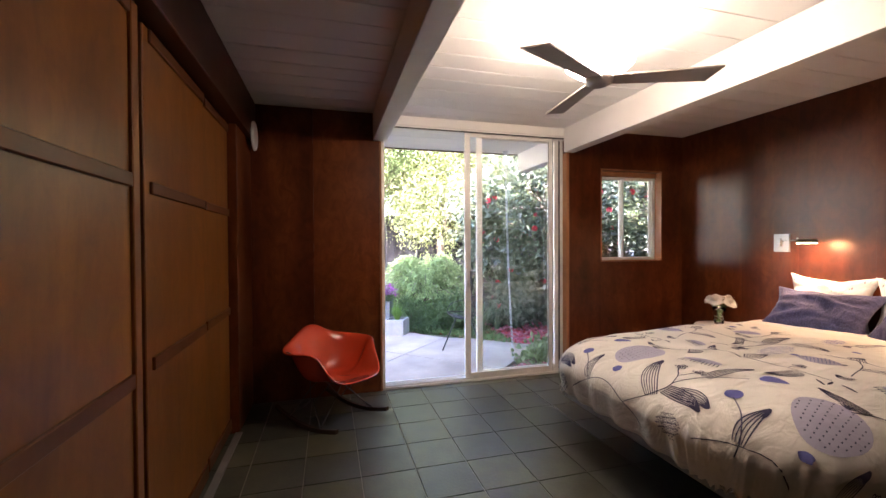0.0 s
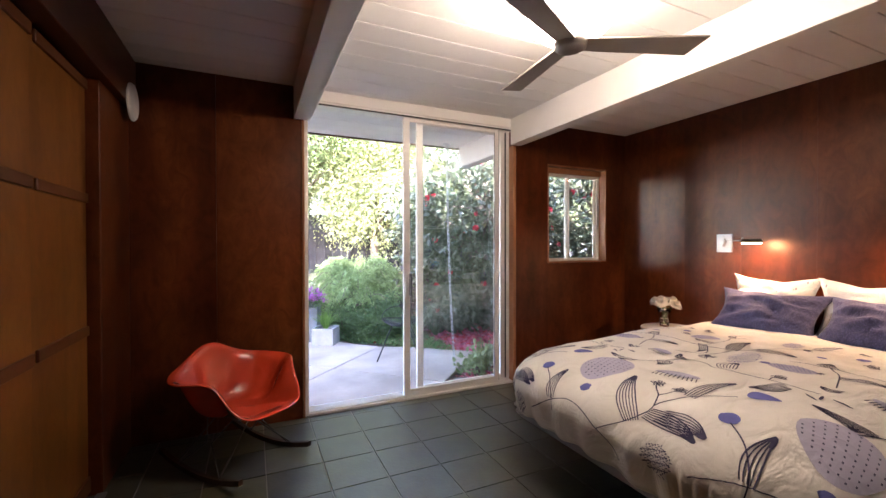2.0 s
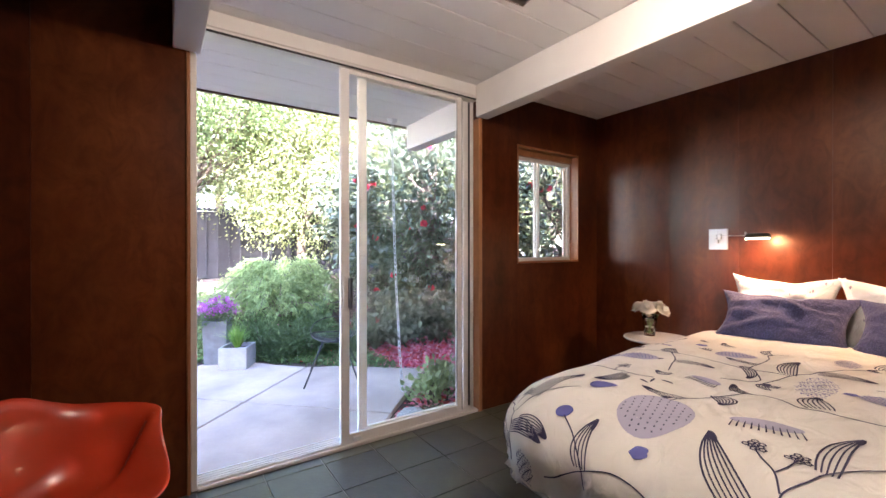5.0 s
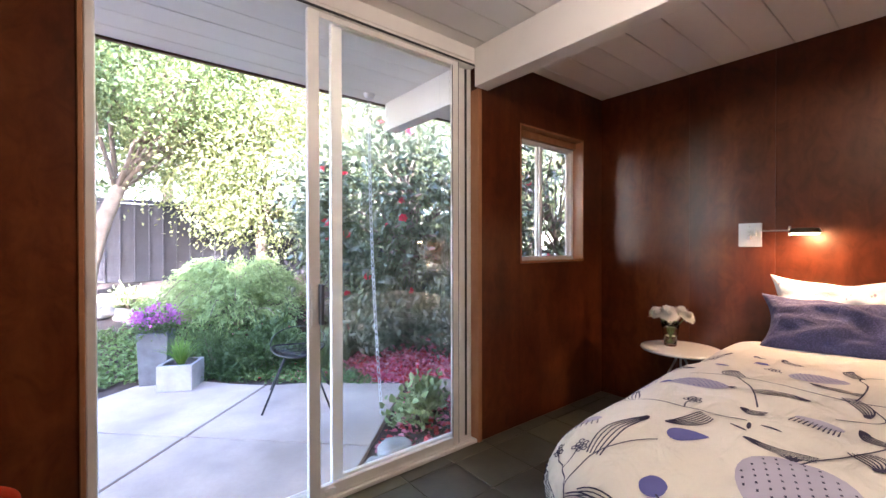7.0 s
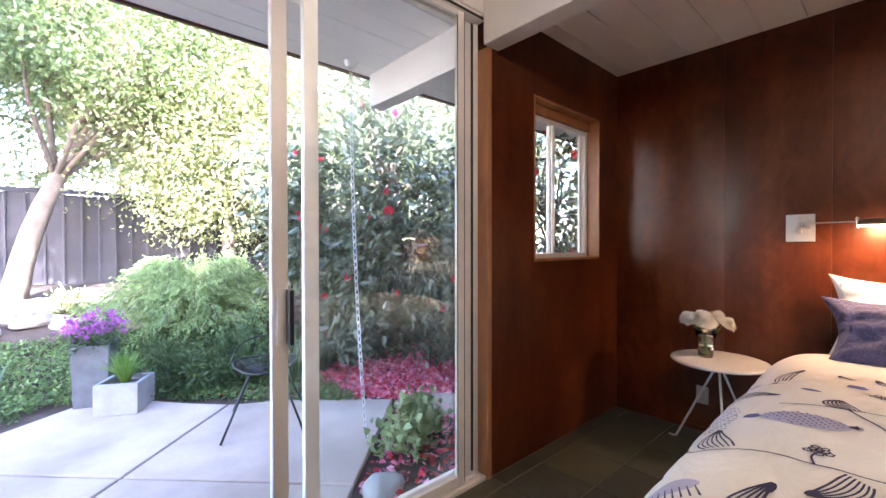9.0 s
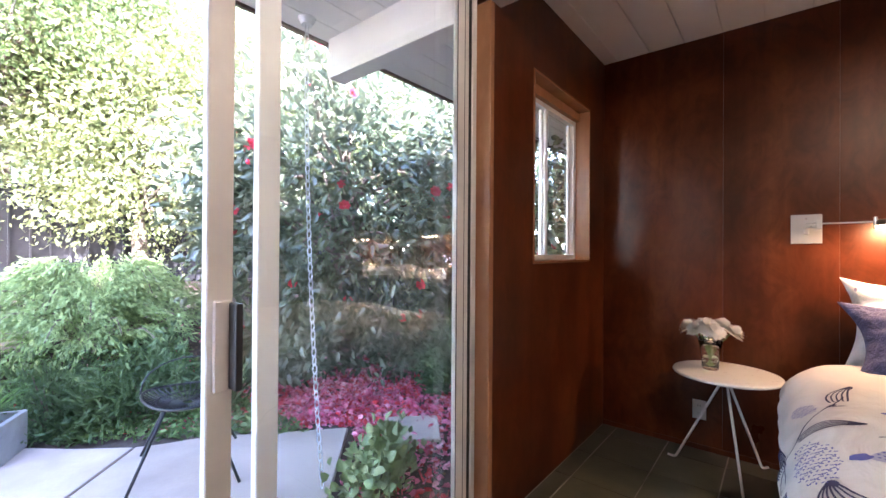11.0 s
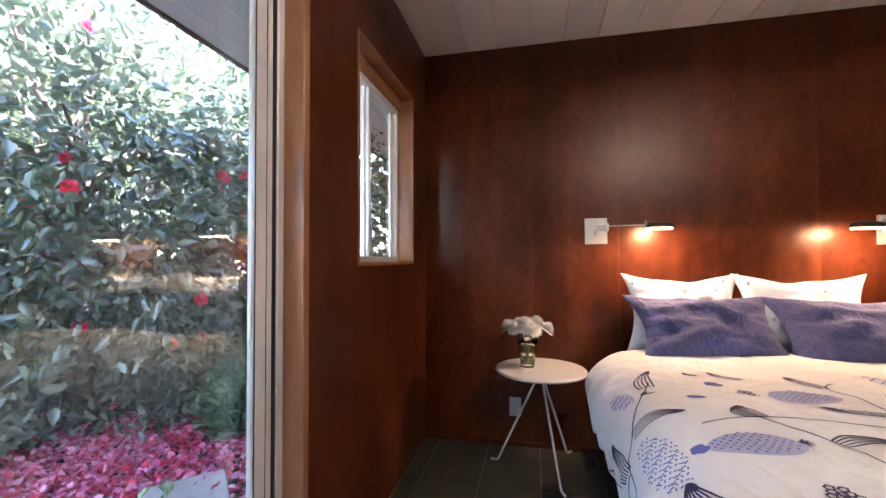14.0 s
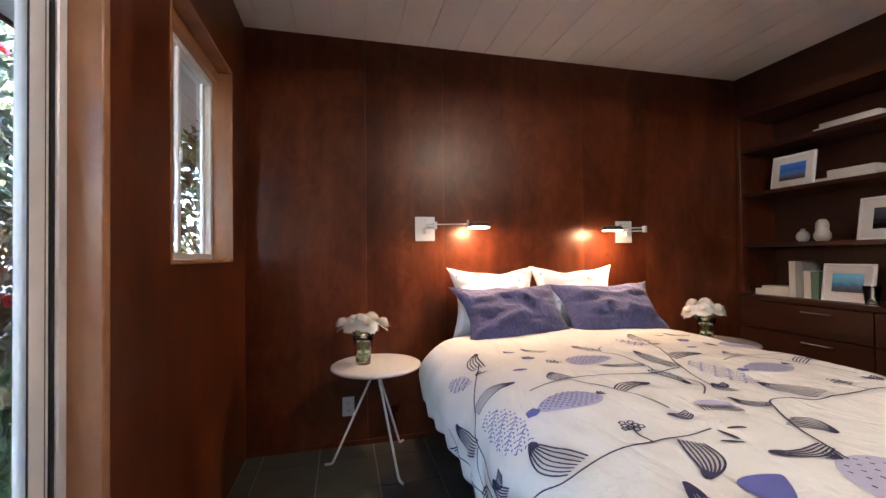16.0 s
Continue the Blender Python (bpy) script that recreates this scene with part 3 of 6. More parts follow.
def creased(m, strength, scale):
    """Soft folds under the weave of a cloth."""
    n, l = m.node_tree.nodes, m.node_tree.links
    weave = [q for q in n if q.type == 'BUMP'][0]
    fold = n.new("ShaderNodeBump")
    fold.inputs["Strength"].default_value = strength
    fold.inputs["Distance"].default_value = 0.03
    l.new(noise_tex(n, l, coords(n, l, (1.0, 1.6, 1.0)), scale, 3, 0.55, 1.6), fold.inputs["Height"])
    l.new(fold.outputs[0], weave.inputs["Normal"])


creased(M_DUVET, 0.55, 4.2)
M_INK = plain("dark_ink_print", (0.05, 0.045, 0.10), 0.9, vary=0.2)
M_BLUE = plain("blue_violet_print", (0.13, 0.135, 0.40), 0.9, vary=0.12)
M_LILAC = plain("lilac_grey_print", (0.47, 0.45, 0.58), 0.9, vary=0.08)
BX0, BX1, BY0, BY1 = 2.70, 4.80, 3.77, 5.25

bed = thing("bed", ((BX0 + BX1) / 2, (BY0 + BY1) / 2, 0.0), "low platform bed with grey upholstered base", "bed")
hx, hy = (BX1 - BX0) / 2, (BY1 - BY0) / 2
part("plinth", boxm((-hx + 0.35, -hy + 0.3, 0.0), (hx - 0.02, hy - 0.3, 0.2), 0.01), M_BLACK, bed, "dark recessed plinth")
part("bed_base", boxm((-hx, -hy, 0.2), (hx, hy, 0.36), 0.025, 3), M_BASE, bed, "grey upholstered bed base", True)
mattress = thing("mattress", ((BX0 + BX1) / 2, (BY0 + BY1) / 2, 0.36), "white mattress with fitted sheet lying on the bed base", "mattress")
part("body", boxm((-hx + 0.12, -hy + 0.10, 0.0), (hx - 0.01, hy - 0.10, 0.19), 0.07, 4), M_SHEET, mattress, "", True)

IX0, IX1, IY0, IY1 = 2.83, 4.52, 3.93, 5.06      # flat middle of the duvet
RH, RV = 0.30, 0.19


CORNER = 0.15


def off_flat(a, b):
    """How far a point of the cloth lies outside the flat middle, and which way."""
    px, py = min(max(a, IX0 + CORNER), IX1 + 0.4), min(max(b, IY0 + CORNER), IY1 - CORNER)
    dx, dy = a - px, b - py
    d = math.hypot(dx, dy)
    if d <= CORNER:
        return 0.0, 0.0, 0.0
    return d - CORNER, dx / d, dy / d


def cloth(a, b):
    """A point of the duvet cloth, laid over the mattress, from its flat coordinates."""
    ex, nx, ny = off_flat(a, b)
    px, py = a - nx * ex, b - ny * ex
    crown = 0.018 * noise.noise((a * 2.1, b * 2.1, 3.1)) + 0.009 * noise.noise((a * 6, b * 6, 1.7)) + 0.003 * noise.noise((a * 19, b * 15, 4.2)) + 0.02 * (1 - ((b - 4.53) / 0.8) ** 2)
    z = 0.640 + crown + 0.035 * min(1, max(0, (a - 2.7) / 0.9))
    if ex < 1e-6:
        return Vector((a, b, z))
    arc = 0.40
    f = min(ex / arc, 1.0)
    ang = f * math.pi / 2
    h = RH * math.sin(ang)
    dz = RV * (1 - math.cos(ang))
    beyond = max(0.0, ex - arc)
    run = a * ny * ny + b * nx * nx + 0.7 * math.atan2(ny, -nx)
    fold = noise.noise((run * 7.0, 0.3, 5.5)) * 0.5 + 0.5 * math.sin(run * 34 + 3 * noise.noise((run * 2, 7, 1)))
    h += fold * 0.022 * min(1, max(0, (ex - 0.20) / 0.3)) - 0.20 * beyond
    dz += beyond + 0.004 * fold * min(1, beyond / 0.1)
    return Vector((px + nx * h, py + ny * h, z - dz))


duvet = thing("duvet", (0, 0, 0), "cream duvet printed with blue and black botanical shapes", "duvet")
NA, NB = 116, 110
HANG = 0.535
A0, A1, B0, B1 = IX0 - HANG, IX1 - 0.02, IY0 - HANG, IY1 + HANG
bm = bmesh.new()
gr = []
for i in range(NA + 1):
    row = []
    for j in range(NB + 1):
        a, b = A0 + (A1 - A0) * i / NA, B0 + (B1 - B0) * j / NB
        ex, nx, ny = off_flat(a, b)        # rounded corners of the cloth
        if ex > HANG:
            a, b = a - nx * (ex - HANG), b - ny * (ex - HANG)
        row.append(bm.verts.new(cloth(a, b)))
    gr.append(row)
for i in range(NA):
    for j in range(NB):
        bm.faces.new((gr[i][j], gr[i][j + 1], gr[i + 1][j + 1], gr[i + 1][j]))
bmesh.ops.remove_doubles(bm, verts=bm.verts, dist=0.0004)
bmesh.ops.recalc_face_normals(bm, faces=bm.faces)
cover = part("cover", bm, M_DUVET, duvet, "", True)
so = cover.modifiers.new("thick", 'SOLIDIFY')
so.thickness, so.offset = 0.018, -1

print_bm = {k: bmesh.new() for k in ("ink", "blue", "lilac")}
INKS = {"ink": M_INK, "blue": M_BLUE, "lilac": M_LILAC}


def printed(name, loose=False):
    """Hands the shapes drawn since the last call to the duvet as printed motifs."""
    for k, b in list(print_bm.items()):
        if len(b.faces):
            o = part(name, b, INKS[k], cover)
            if loose:
                tagged(o, kind="stuff")
            print_bm[k] = bmesh.new()



def on(p, lift):
    a, b = p
    c = cloth(a, b)
    n = (cloth(a + 0.01, b) - c).cross(cloth(a, b + 0.01) - c).normalized()
    if n.z < -0.3:
        n = -n
    return c + n * lift


def inside(p):
    return off_flat(*p)[0] < HANG - 0.015 and p[0] < A1 - 0.005


def stroke(pts, width, ink="ink", lift=0.003, ends=(1.0, 1.0)):
    """A printed line along points of the cloth."""
    dense = []
    for p, q in zip(pts, pts[1:]):
        k = max(1, int(math.dist(p, q) / 0.018))
        dense += [(p[0] + (q[0] - p[0]) * i / k, p[1] + (q[1] - p[1]) * i / k) for i in range(k)]
    dense.append(pts[-1])
    if not all(inside(p) for p in dense):
        dense = [p for p in dense if inside(p)]
        if len(dense) < 3 or max(math.dist(p, q) for p, q in zip(dense, dense[1:])) > 0.06:
            return
    b = print_bm[ink]
    last = None
    for i, p in enumerate(dense):
        q0, q1 = dense[max(0, i - 1)], dense[min(len(dense) - 1, i + 1)]
        d = Vector((q1[0] - q0[0], q1[1] - q0[1], 0))
        if d.length < 1e-6:
            continue
        d.normalize()
        f = i / max(1, len(dense) - 1)
        w = width * (ends[0] + (ends[1] - ends[0]) * f) / 2
        pair = [b.verts.new(on((p[0] - d.y * w * s, p[1] + d.x * w * s), lift)) for s in (-1, 1)]
        if last:
            b.faces.new((last[0], pair[0], pair[1], last[1]))
        last = pair


def curve(pts, n=6):
    out = []
    pts = [pts[0]] + list(pts) + [pts[-1]]
    for i in range(1, len(pts) - 2):
        p0, p1, p2, p3 = pts[i - 1:i + 3]
        for k in range(n):
            t = k / n
            out.append(tuple(0.5 * (2 * p1[c] + (p2[c] - p0[c]) * t + (2 * p0[c] - 5 * p1[c] + 4 * p2[c] - p3[c]) * t * t + (3 * p1[c] - p0[c] - 3 * p2[c] + p3[c]) * t ** 3) for c in (0, 1)))
    out.append(pts[-2])
    return out


def filled(center, length, width, turn, ink, lift=0.0025, egg=0.0, wobble=0.0):
    """A printed blob."""
    b = print_bm[ink]
    ca, sa = math.cos(turn), math.sin(turn)
    spots = []
    for r in (0.0, 0.35, 0.7, 1.0):
        row = []
        for k in range(28 if r else 1):
            t = 2 * math.pi * k / 28
            u = math.cos(t) * length / 2 * r
            v = math.sin(t) * width / 2 * r * (1 + egg * math.cos(t)) * (1 + wobble * math.sin(5 * t))
            row.append((center[0] + u * ca - v * sa, center[1] + u * sa + v * ca))
        spots.append(row)
    if not all(inside(q) for row in spots for q in row):
        return
    rings = [[b.verts.new(on(q, lift)) for q in row] for row in spots]
    for k in range(28):
        j = (k + 1) % 28
        b.faces.new((rings[0][0], rings[1][k], rings[1][j]))
        for r0, r1 in zip(rings[1:], rings[2:]):
            b.faces.new((r0[k], r1[k], r1[j], r0[j]))


def striped_leaf(p, q, width, ink="ink", lines=6, solid=0.25):
    """A leaf drawn with lines from stalk p to tip q, dark at the tip."""
    ax = Vector((q[0] - p[0], q[1] - p[1], 0))
    ln = ax.length
    ax.normalize()
    side = Vector((-ax.y, ax.x, 0))
    for k in range(lines + 1):
        s = -1 + 2 * k / lines
        pts = []
        for i in range(11):
            f = i / 10
            w = math.sin(math.pi * (0.27 + 0.725 * f)) ** 0.9 * width * 0.46
            o = ax * ln * f + side * w * s + side * 0.02 * math.sin(f * 3)
            pts.append((p[0] + o.x, p[1] + o.y))
        stroke(pts, 0.0040 if abs(s) < 0.99 else 0.0050, ink, ends=(1.0, 1.2))
    if solid:
        tip = (q[0] - ax.x * ln * solid * 0.5, q[1] - ax.y * ln * solid * 0.5)
        filled(tip, ln * solid, width * 0.22, math.atan2(ax.y, ax.x), ink)


def dotted_oval(c, length, width, turn, ink="lilac", egg=0.25):
    filled(c, length, width, turn, ink, 0.002, egg)
    printed("printed_oval")
    ca, sa = math.cos(turn), math.sin(turn)
    for i in range(-5, 6):
        for j in range(-4, 5):
            u, v = i / 5.5 + (j % 2) * 0.09, j / 4.6
            if u * u + v * v < 0.8:
                uu, vv = u * length / 2, v * width / 2 * (1 + egg * u)
                q = (c[0] + uu * ca - vv * sa, c[1] + uu * sa + vv * ca)
                if inside(q):
                    stroke([q, (q[0] + 0.008, q[1] + 0.003)], 0.005, "blue" if width < 0.16 else "ink", 0.004)


def seed_head(c, r, n=9):
    for k in range(n):
        a = 2.4 * k
        rr = r * math.sqrt(k / n)
        q = (c[0] + rr * math.cos(a), c[1] + rr * math.sin(a))
        if inside(q):
            ring = [(q[0] + 0.009 * math.cos(t), q[1] + 0.009 * math.sin(t)) for t in (0, 1.26, 2.51, 3.77, 5.03, 6.28)]
            if all(inside(v) for v in ring):
                stroke(ring, 0.005)


def stipple(c, length, width, turn, ink="blue"):
    ca, sa = math.cos(turn), math.sin(turn)
    for i in range(-8, 9):
        for j in range(-5, 6):
            u, v = i / 8.5, j / 5.5
            if u * u + v * v < 1:
                uu, vv = u * length / 2, v * width / 2
                q = (c[0] + uu * ca - vv * sa, c[1] + uu * sa + vv * ca)
                if inside(q):
                    stroke([q, (q[0] + 0.009 * math.cos(i * 1.7 + j), q[1] + 0.009 * math.sin(i * 1.7 + j))], 0.0042, ink, 0.003)


def fringe(c, length, width, turn):
    """A pale brush-like flower: a solid half and short strokes along its edge."""
    ca, sa = math.cos(turn), math.sin(turn)
    filled(c, length, width * 0.7, turn, "lilac", 0.002)
    for k in range(11):
        u = (-0.45 + 0.09 * k) * length
        p = (c[0] + u * ca - sa * width * 0.12, c[1] + u * sa + ca * width * 0.12)
        q = (p[0] - sa * width * 0.55 + 0.1 * u * ca, p[1] + ca * width * 0.55 + 0.1 * u * sa)
        stroke([p, q], 0.004, "ink", 0.0035, (0.6, 1.3))


def pod(c, length, width, turn, ink="ink"):
    """A small seed pod drawn with a few hoops."""
    ca, sa = math.cos(turn), math.sin(turn)
    striped_leaf((c[0] - ca * length / 2, c[1] - sa * length / 2), (c[0] + ca * length / 2, c[1] + sa * length / 2), width, ink, 4, 0.35)


def crown_tuft(c, turn, size=0.035):
    """A few dark points where a bulb meets its stalk."""
    for k in range(-2, 3):
        a = turn + 0.45 * k
        stroke([c, (c[0] + size * math.cos(a), c[1] + size * math.sin(a))], 0.010, "ink", 0.004, (1.2, 0.4))


STEP_A, STEP_B = -0.09, 0.89         # from one repeat of the print to the next
FOOT_LEAVES = [(2.575, 4.285, 2.83, 4.475, 0.085), (2.64, 4.25, 2.595, 4.03, 0.08), (2.815, 4.20, 3.10, 4.18, 0.062), (2.486, 4.743, 2.70, 4.77, 0.06), (2.564, 5.094, 2.539, 4.90, 0.09)]
MID_LEAVES = [(3.03, 4.65, 3.04, 4.815, 0.045), (3.164, 4.585, 3.072, 4.545, 0.075), (3.255, 4.525, 3.335, 4.60, 0.04), (3.26, 4.315, 3.43, 4.36, 0.095),
              (3.22, 4.05, 3.095, 4.13, 0.075), (3.60, 4.66, 3.47, 4.60, 0.045), (3.455, 4.896, 3.50, 4.74, 0.05), (3.615, 4.99, 3.69, 5.01, 0.075), (3.66, 4.63, 3.73, 4.78, 0.04)]
HEAD_LEAVES = [(3.951, 5.185, 4.135, 5.141, 0.06), (3.645, 5.324, 3.666, 5.15, 0.055), (3.538, 5.399, 3.755, 5.418, 0.075), (3.90, 4.66, 4.06, 4.70, 0.04), (4.02, 4.86, 4.12, 4.94, 0.04)]
FOOT_STEMS = [[(2.37, 4.90), (2.42, 4.82), (2.475, 4.74), (2.53, 4.635), (2.50, 4.515), (2.45, 4.43), (2.40, 4.36), (2.35, 4.32)],
              [(2.45, 4.43), (2.56, 4.31), (2.64, 4.255), (2.70, 4.25), (2.76, 4.22), (2.815, 4.20), (2.90, 4.14), (2.95, 4.09)],
              [(2.69, 4.255), (2.75, 4.285), (2.79, 4.33), (2.82, 4.355)], [(2.75, 4.285), (2.79, 4.27), (2.83, 4.263)], [(2.66, 4.89), (2.60, 4.81), (2.50, 4.745), (2.42, 4.72)]]
MID_STEMS = [[(2.97, 4.675), (3.03, 4.65), (3.16, 4.585), (3.255, 4.525), (3.285, 4.48), (3.27, 4.42), (3.24, 4.36), (3.24, 4.29), (3.25, 4.13), (3.245, 4.05), (3.255, 3.95)],
             [(3.25, 4.13), (3.29, 4.14), (3.325, 4.13)], [(3.57, 5.14), (3.615, 4.99), (3.60, 4.85), (3.575, 4.69), (3.59, 4.60), (3.62, 4.50)],
             [(3.615, 4.99), (3.53, 4.93), (3.455, 4.896), (3.30, 4.845)], [(3.59, 4.64), (3.66, 4.63), (3.80, 4.63), (3.90, 4.66), (3.97, 4.60)], [(3.59, 4.62), (3.47, 4.56), (3.36, 4.66)]]
HEAD_STEMS = [[(4.0, 5.17), (3.90, 5.21), (3.75, 5.28), (3.645, 5.33), (3.53, 5.385), (3.36, 5.43)]]
for rep in range(-2, 2):
    ox, oy = STEP_A * rep, STEP_B * rep

    def spot(a, b):
        return (a + ox, b + oy)

    for k, (px, py, qx, qy, w) in enumerate(FOOT_LEAVES + MID_LEAVES + HEAD_LEAVES):
        striped_leaf(spot(px, py), spot(qx, qy), w, "ink", 6 if w > 0.07 else 4, 0.26 if k % 2 else 0.2)
        printed("printed_leaf")
    for st in FOOT_STEMS + MID_STEMS + HEAD_STEMS:
        stroke(curve([spot(px, py) for px, py in st]), 0.0050)
        printed("printed_stem")
    dotted_oval(spot(2.835, 4.655), 0.30, 0.235, 0.30, "lilac", 0.12)
    printed("printed_dots", True)
    filled(spot(2.640, 4.590), 0.05, 0.055, 0.3, "blue", wobble=0.12)
    printed("printed_spot")
    crown_tuft(spot(2.975, 4.69), 0.4)
    filled(spot(2.68, 4.905), 0.066, 0.064, 0, "blue", wobble=0.03)
    printed("printed_spot")
    filled(spot(2.945, 4.93), 0.11, 0.085, 1.9, "blue", egg=0.6)
    printed("printed_spot")
    dotted_oval(spot(3.445, 5.07), 0.20, 0.115, 1.55, "lilac", -0.15)
    printed("printed_dots", True)
    filled(spot(3.448, 5.185), 0.04, 0.045, 0.6, "blue", wobble=0.15)
    crown_tuft(spot(3.455, 4.975), -1.5, 0.028)
    printed("printed_spot")
    dotted_oval(spot(3.815, 4.77), 0.19, 0.12, 1.4)
    printed("printed_dots", True)
    filled(spot(3.94, 4.985), 0.06, 0.055, 0.5, "blue", wobble=0.16)
    printed("printed_spot")
    filled(spot(3.776, 5.09), 0.05, 0.032, 1.3, "blue")
    printed("printed_spot")
    fringe(spot(3.005, 4.389), 0.19, 0.10, 1.9)
    printed("printed_brush_flower")
    fringe(spot(3.30, 4.69), 0.12, 0.07, 1.4)
    printed("printed_brush_flower")
    stipple(spot(3.455, 5.283), 0.26, 0.12, 0.1)
    printed("printed_plume", True)
    stipple(spot(3.935, 5.29), 0.18, 0.085, 0.15)
    printed("printed_plume", True)
    stipple(spot(2.375, 5.03), 0.13, 0.13, 0.0, "ink")
    printed("printed_plume", True)
    for a, b, ln, tn in ((3.265, 4.848, 0.07, 1.5), (3.45, 4.51, 0.06, 1.4), (3.333, 5.404, 0.08, 0.1), (4.07, 5.02, 0.05, 0.9), (3.90, 5.19, 0.05, 0.4)):
        pod(spot(a, b), ln, ln * 0.55, tn)
        printed("printed_pod")
    for a, b, tn in ((3.13, 4.825, 0.2), (3.15, 4.775, 1.4), (3.10, 4.845, 1.1)):
        filled(spot(a, b), 0.055, 0.012, tn, "ink")
        printed("printed_quill")
    for a, b in ((2.835, 4.36), (2.845, 4.263), (3.33, 4.13), (3.84, 4.92)):
        seed_head(spot(a, b), 0.028)
        printed("printed_seed_head", True)
for b_ in print_bm.values():
    b_.free()


def pillow(at_, w, h, thick, label, turn, seed, material):
    """A soft pillow: pinched corners, plump middle, creases."""
    t = thing("pillow", at_, label, "pillow", "pillows on the bed")
    b = bmesh.new()
    n = 26
    both = []
    for s in (1, -1):
        g = []
        for i in range(n + 1):
            row = []
            for j in range(n + 1):
                u, v = -1 + 2 * i / n, -1 + 2 * j / n
                pinch = 1 + 0.17 * (abs(u) * abs(v)) ** 2.5 - 0.07 * (1 - abs(u) ** 2) * abs(v) ** 3 - 0.05 * (1 - abs(v) ** 2) * abs(u) ** 3
                fill = max(0.0, (1 - abs(u) ** 2.6)) ** 0.55 * max(0.0, (1 - abs(v) ** 2.6)) ** 0.55
                crease = 0.026 * noise.noise((u * 2.3 + seed, v * 3.1, s * 2.0)) + 0.010 * noise.noise((u * 3 + v * 2 + seed, v * 8 - u * 2, 1.5))
                zz = s * (fill * (thick / 2 + crease * 1.4) + 0.003)
                sag = 0.0
                row.append(b.verts.new((u * w / 2 * pinch, zz, v * h / 2 * pinch + sag + 0.010 * noise.noise((u * 2 + seed, v, 9)))))
            g.append(row)
        both.append(g)
    for s, g in enumerate(both):
        for i in range(n):
            for j in range(n):
                q = (g[i][j], g[i + 1][j], g[i + 1][j + 1], g[i][j + 1])
                b.faces.new(q if s == 0 else q[::-1])
    rim = [(i, 0) for i in range(n)] + [(n, j) for j in range(n)] + [(n - i, n) for i in range(n)] + [(0, n - j) for j in range(n)]
    for (i, j), (k, l) in zip(rim, rim[1:] + rim[:1]):
        b.faces.new((both[0][i][j], both[1][i][j], both[1][k][l], both[0][k][l]))
    bmesh.ops.recalc_face_normals(b, faces=b.faces)
    b.transform(pose(0, 0, h / 2 * 0.97, 0, 0, 0))
    b.transform(pose(0, 0, 0, *turn))
    part("case", b, material, t, "", True)
    return t


def knit(name, c):
    m = bpy.data.materials.new(name)
    n, l, b = nodes_of(m)
    v = coords(n, l, (1, 1, 1))
    w = n.new("ShaderNodeTexVoronoi")
    w.inputs["Scale"].default_value = 130
    l.new(v, w.inputs["Vector"])
    col = ramp(n, l, w.outputs["Distance"], [(0.15, tuple(x * 1.5 for x in c)), (0.55, tuple(x * 0.8 for x in c))])
    col = mix(n, l, remap(n, l, noise_tex(n, l, v, 5, 3), 0, 0.4), col, tuple(x * 0.6 for x in c))
    l.new(col, b.inputs["Base Color"])
    b.inputs["Roughness"].default_value = 0.95
    b.inputs["Sheen Weight"].default_value = 0.1
    bump(n, l, b, w.outputs["Distance"], 0.25, 0.003)
    return m


def printed_cotton(name):
    """White cotton with a scattered print of small blue-black leaves."""
    m = bpy.data.materials.new(name)
    n, l, b = nodes_of(m)
    w = n.new("ShaderNodeTexVoronoi")
    w.inputs["Scale"].default_value = 15.0
    l.new(coords(n, l, (1.0, 1.7, 0.8), turn=(35, 20, 0)), w.inputs["Vector"])
    ink = ramp(n, l, w.outputs["Distance"], [(0.0, (0.20, 0.19, 0.28)), (0.13, (0.30, 0.28, 0.36)), (0.18, (0.78, 0.77, 0.76)), (1.0, (0.78, 0.77, 0.76))])
    l.new(ink, b.inputs["Base Color"])
    b.inputs["Roughness"].default_value = 0.9
    bump(n, l, b, noise_tex(n, l, coords(n, l, (1, 1, 1)), 220, 3), 0.2, 0.003)
    return m


M_PRINTCOTTON = printed_cotton("printed_white_cotton")
M_NAVY = knit("slate_blue_weave", (0.078, 0.078, 0.175))
creased(M_NAVY, 0.5, 9.0)
creased(M_PRINTCOTTON, 0.4, 7.0)
for px_, py_, w_, lean_, rz_, seed_, mat_, text in ((4.66, 4.845, 0.50, 13, 90, 1.0, M_PRINTCOTTON, "white patterned pillow propped against the wall"),
                                                 (4.66, 4.285, 0.52, 13, 90, 4.0, M_PRINTCOTTON, "white patterned pillow propped against the wall"),
                                                 (4.39, 4.785, 0.60, 44, 94, 7.0, M_NAVY, "slate-blue woven pillow leaning on a white pillow"),
                                                 (4.39, 4.165, 0.60, 44, 86, 11.0, M_NAVY, "slate-blue woven pillow leaning on a white pillow")):
    h_ = 0.385 if mat_ is M_PRINTCOTTON else 0.375
    pillow((px_, py_, 0.655), w_, h_, 0.17, text, (lean_, 0, rz_), seed_, mat_)

# ---------------------------------------------------------------- tripod tables with vases
M_TABLE = plain("white_lacquer", (0.78, 0.77, 0.75), 0.3, vary=0.03, coat=0.2)
M_PETAL = leafy("white_petals", (0.90, 0.90, 0.87), (0.93, 0.93, 0.91), (0.95, 0.95, 0.94), 0.7, 0.3, 0.0)
M_STEMG = leafy("green_stems", (0.10, 0.17, 0.04), (0.16, 0.26, 0.07), (0.2, 0.3, 0.1), 0.5, 0.2)
M_WATER = glass("cloudy_water", (0.75, 0.85, 0.62), 0.05)


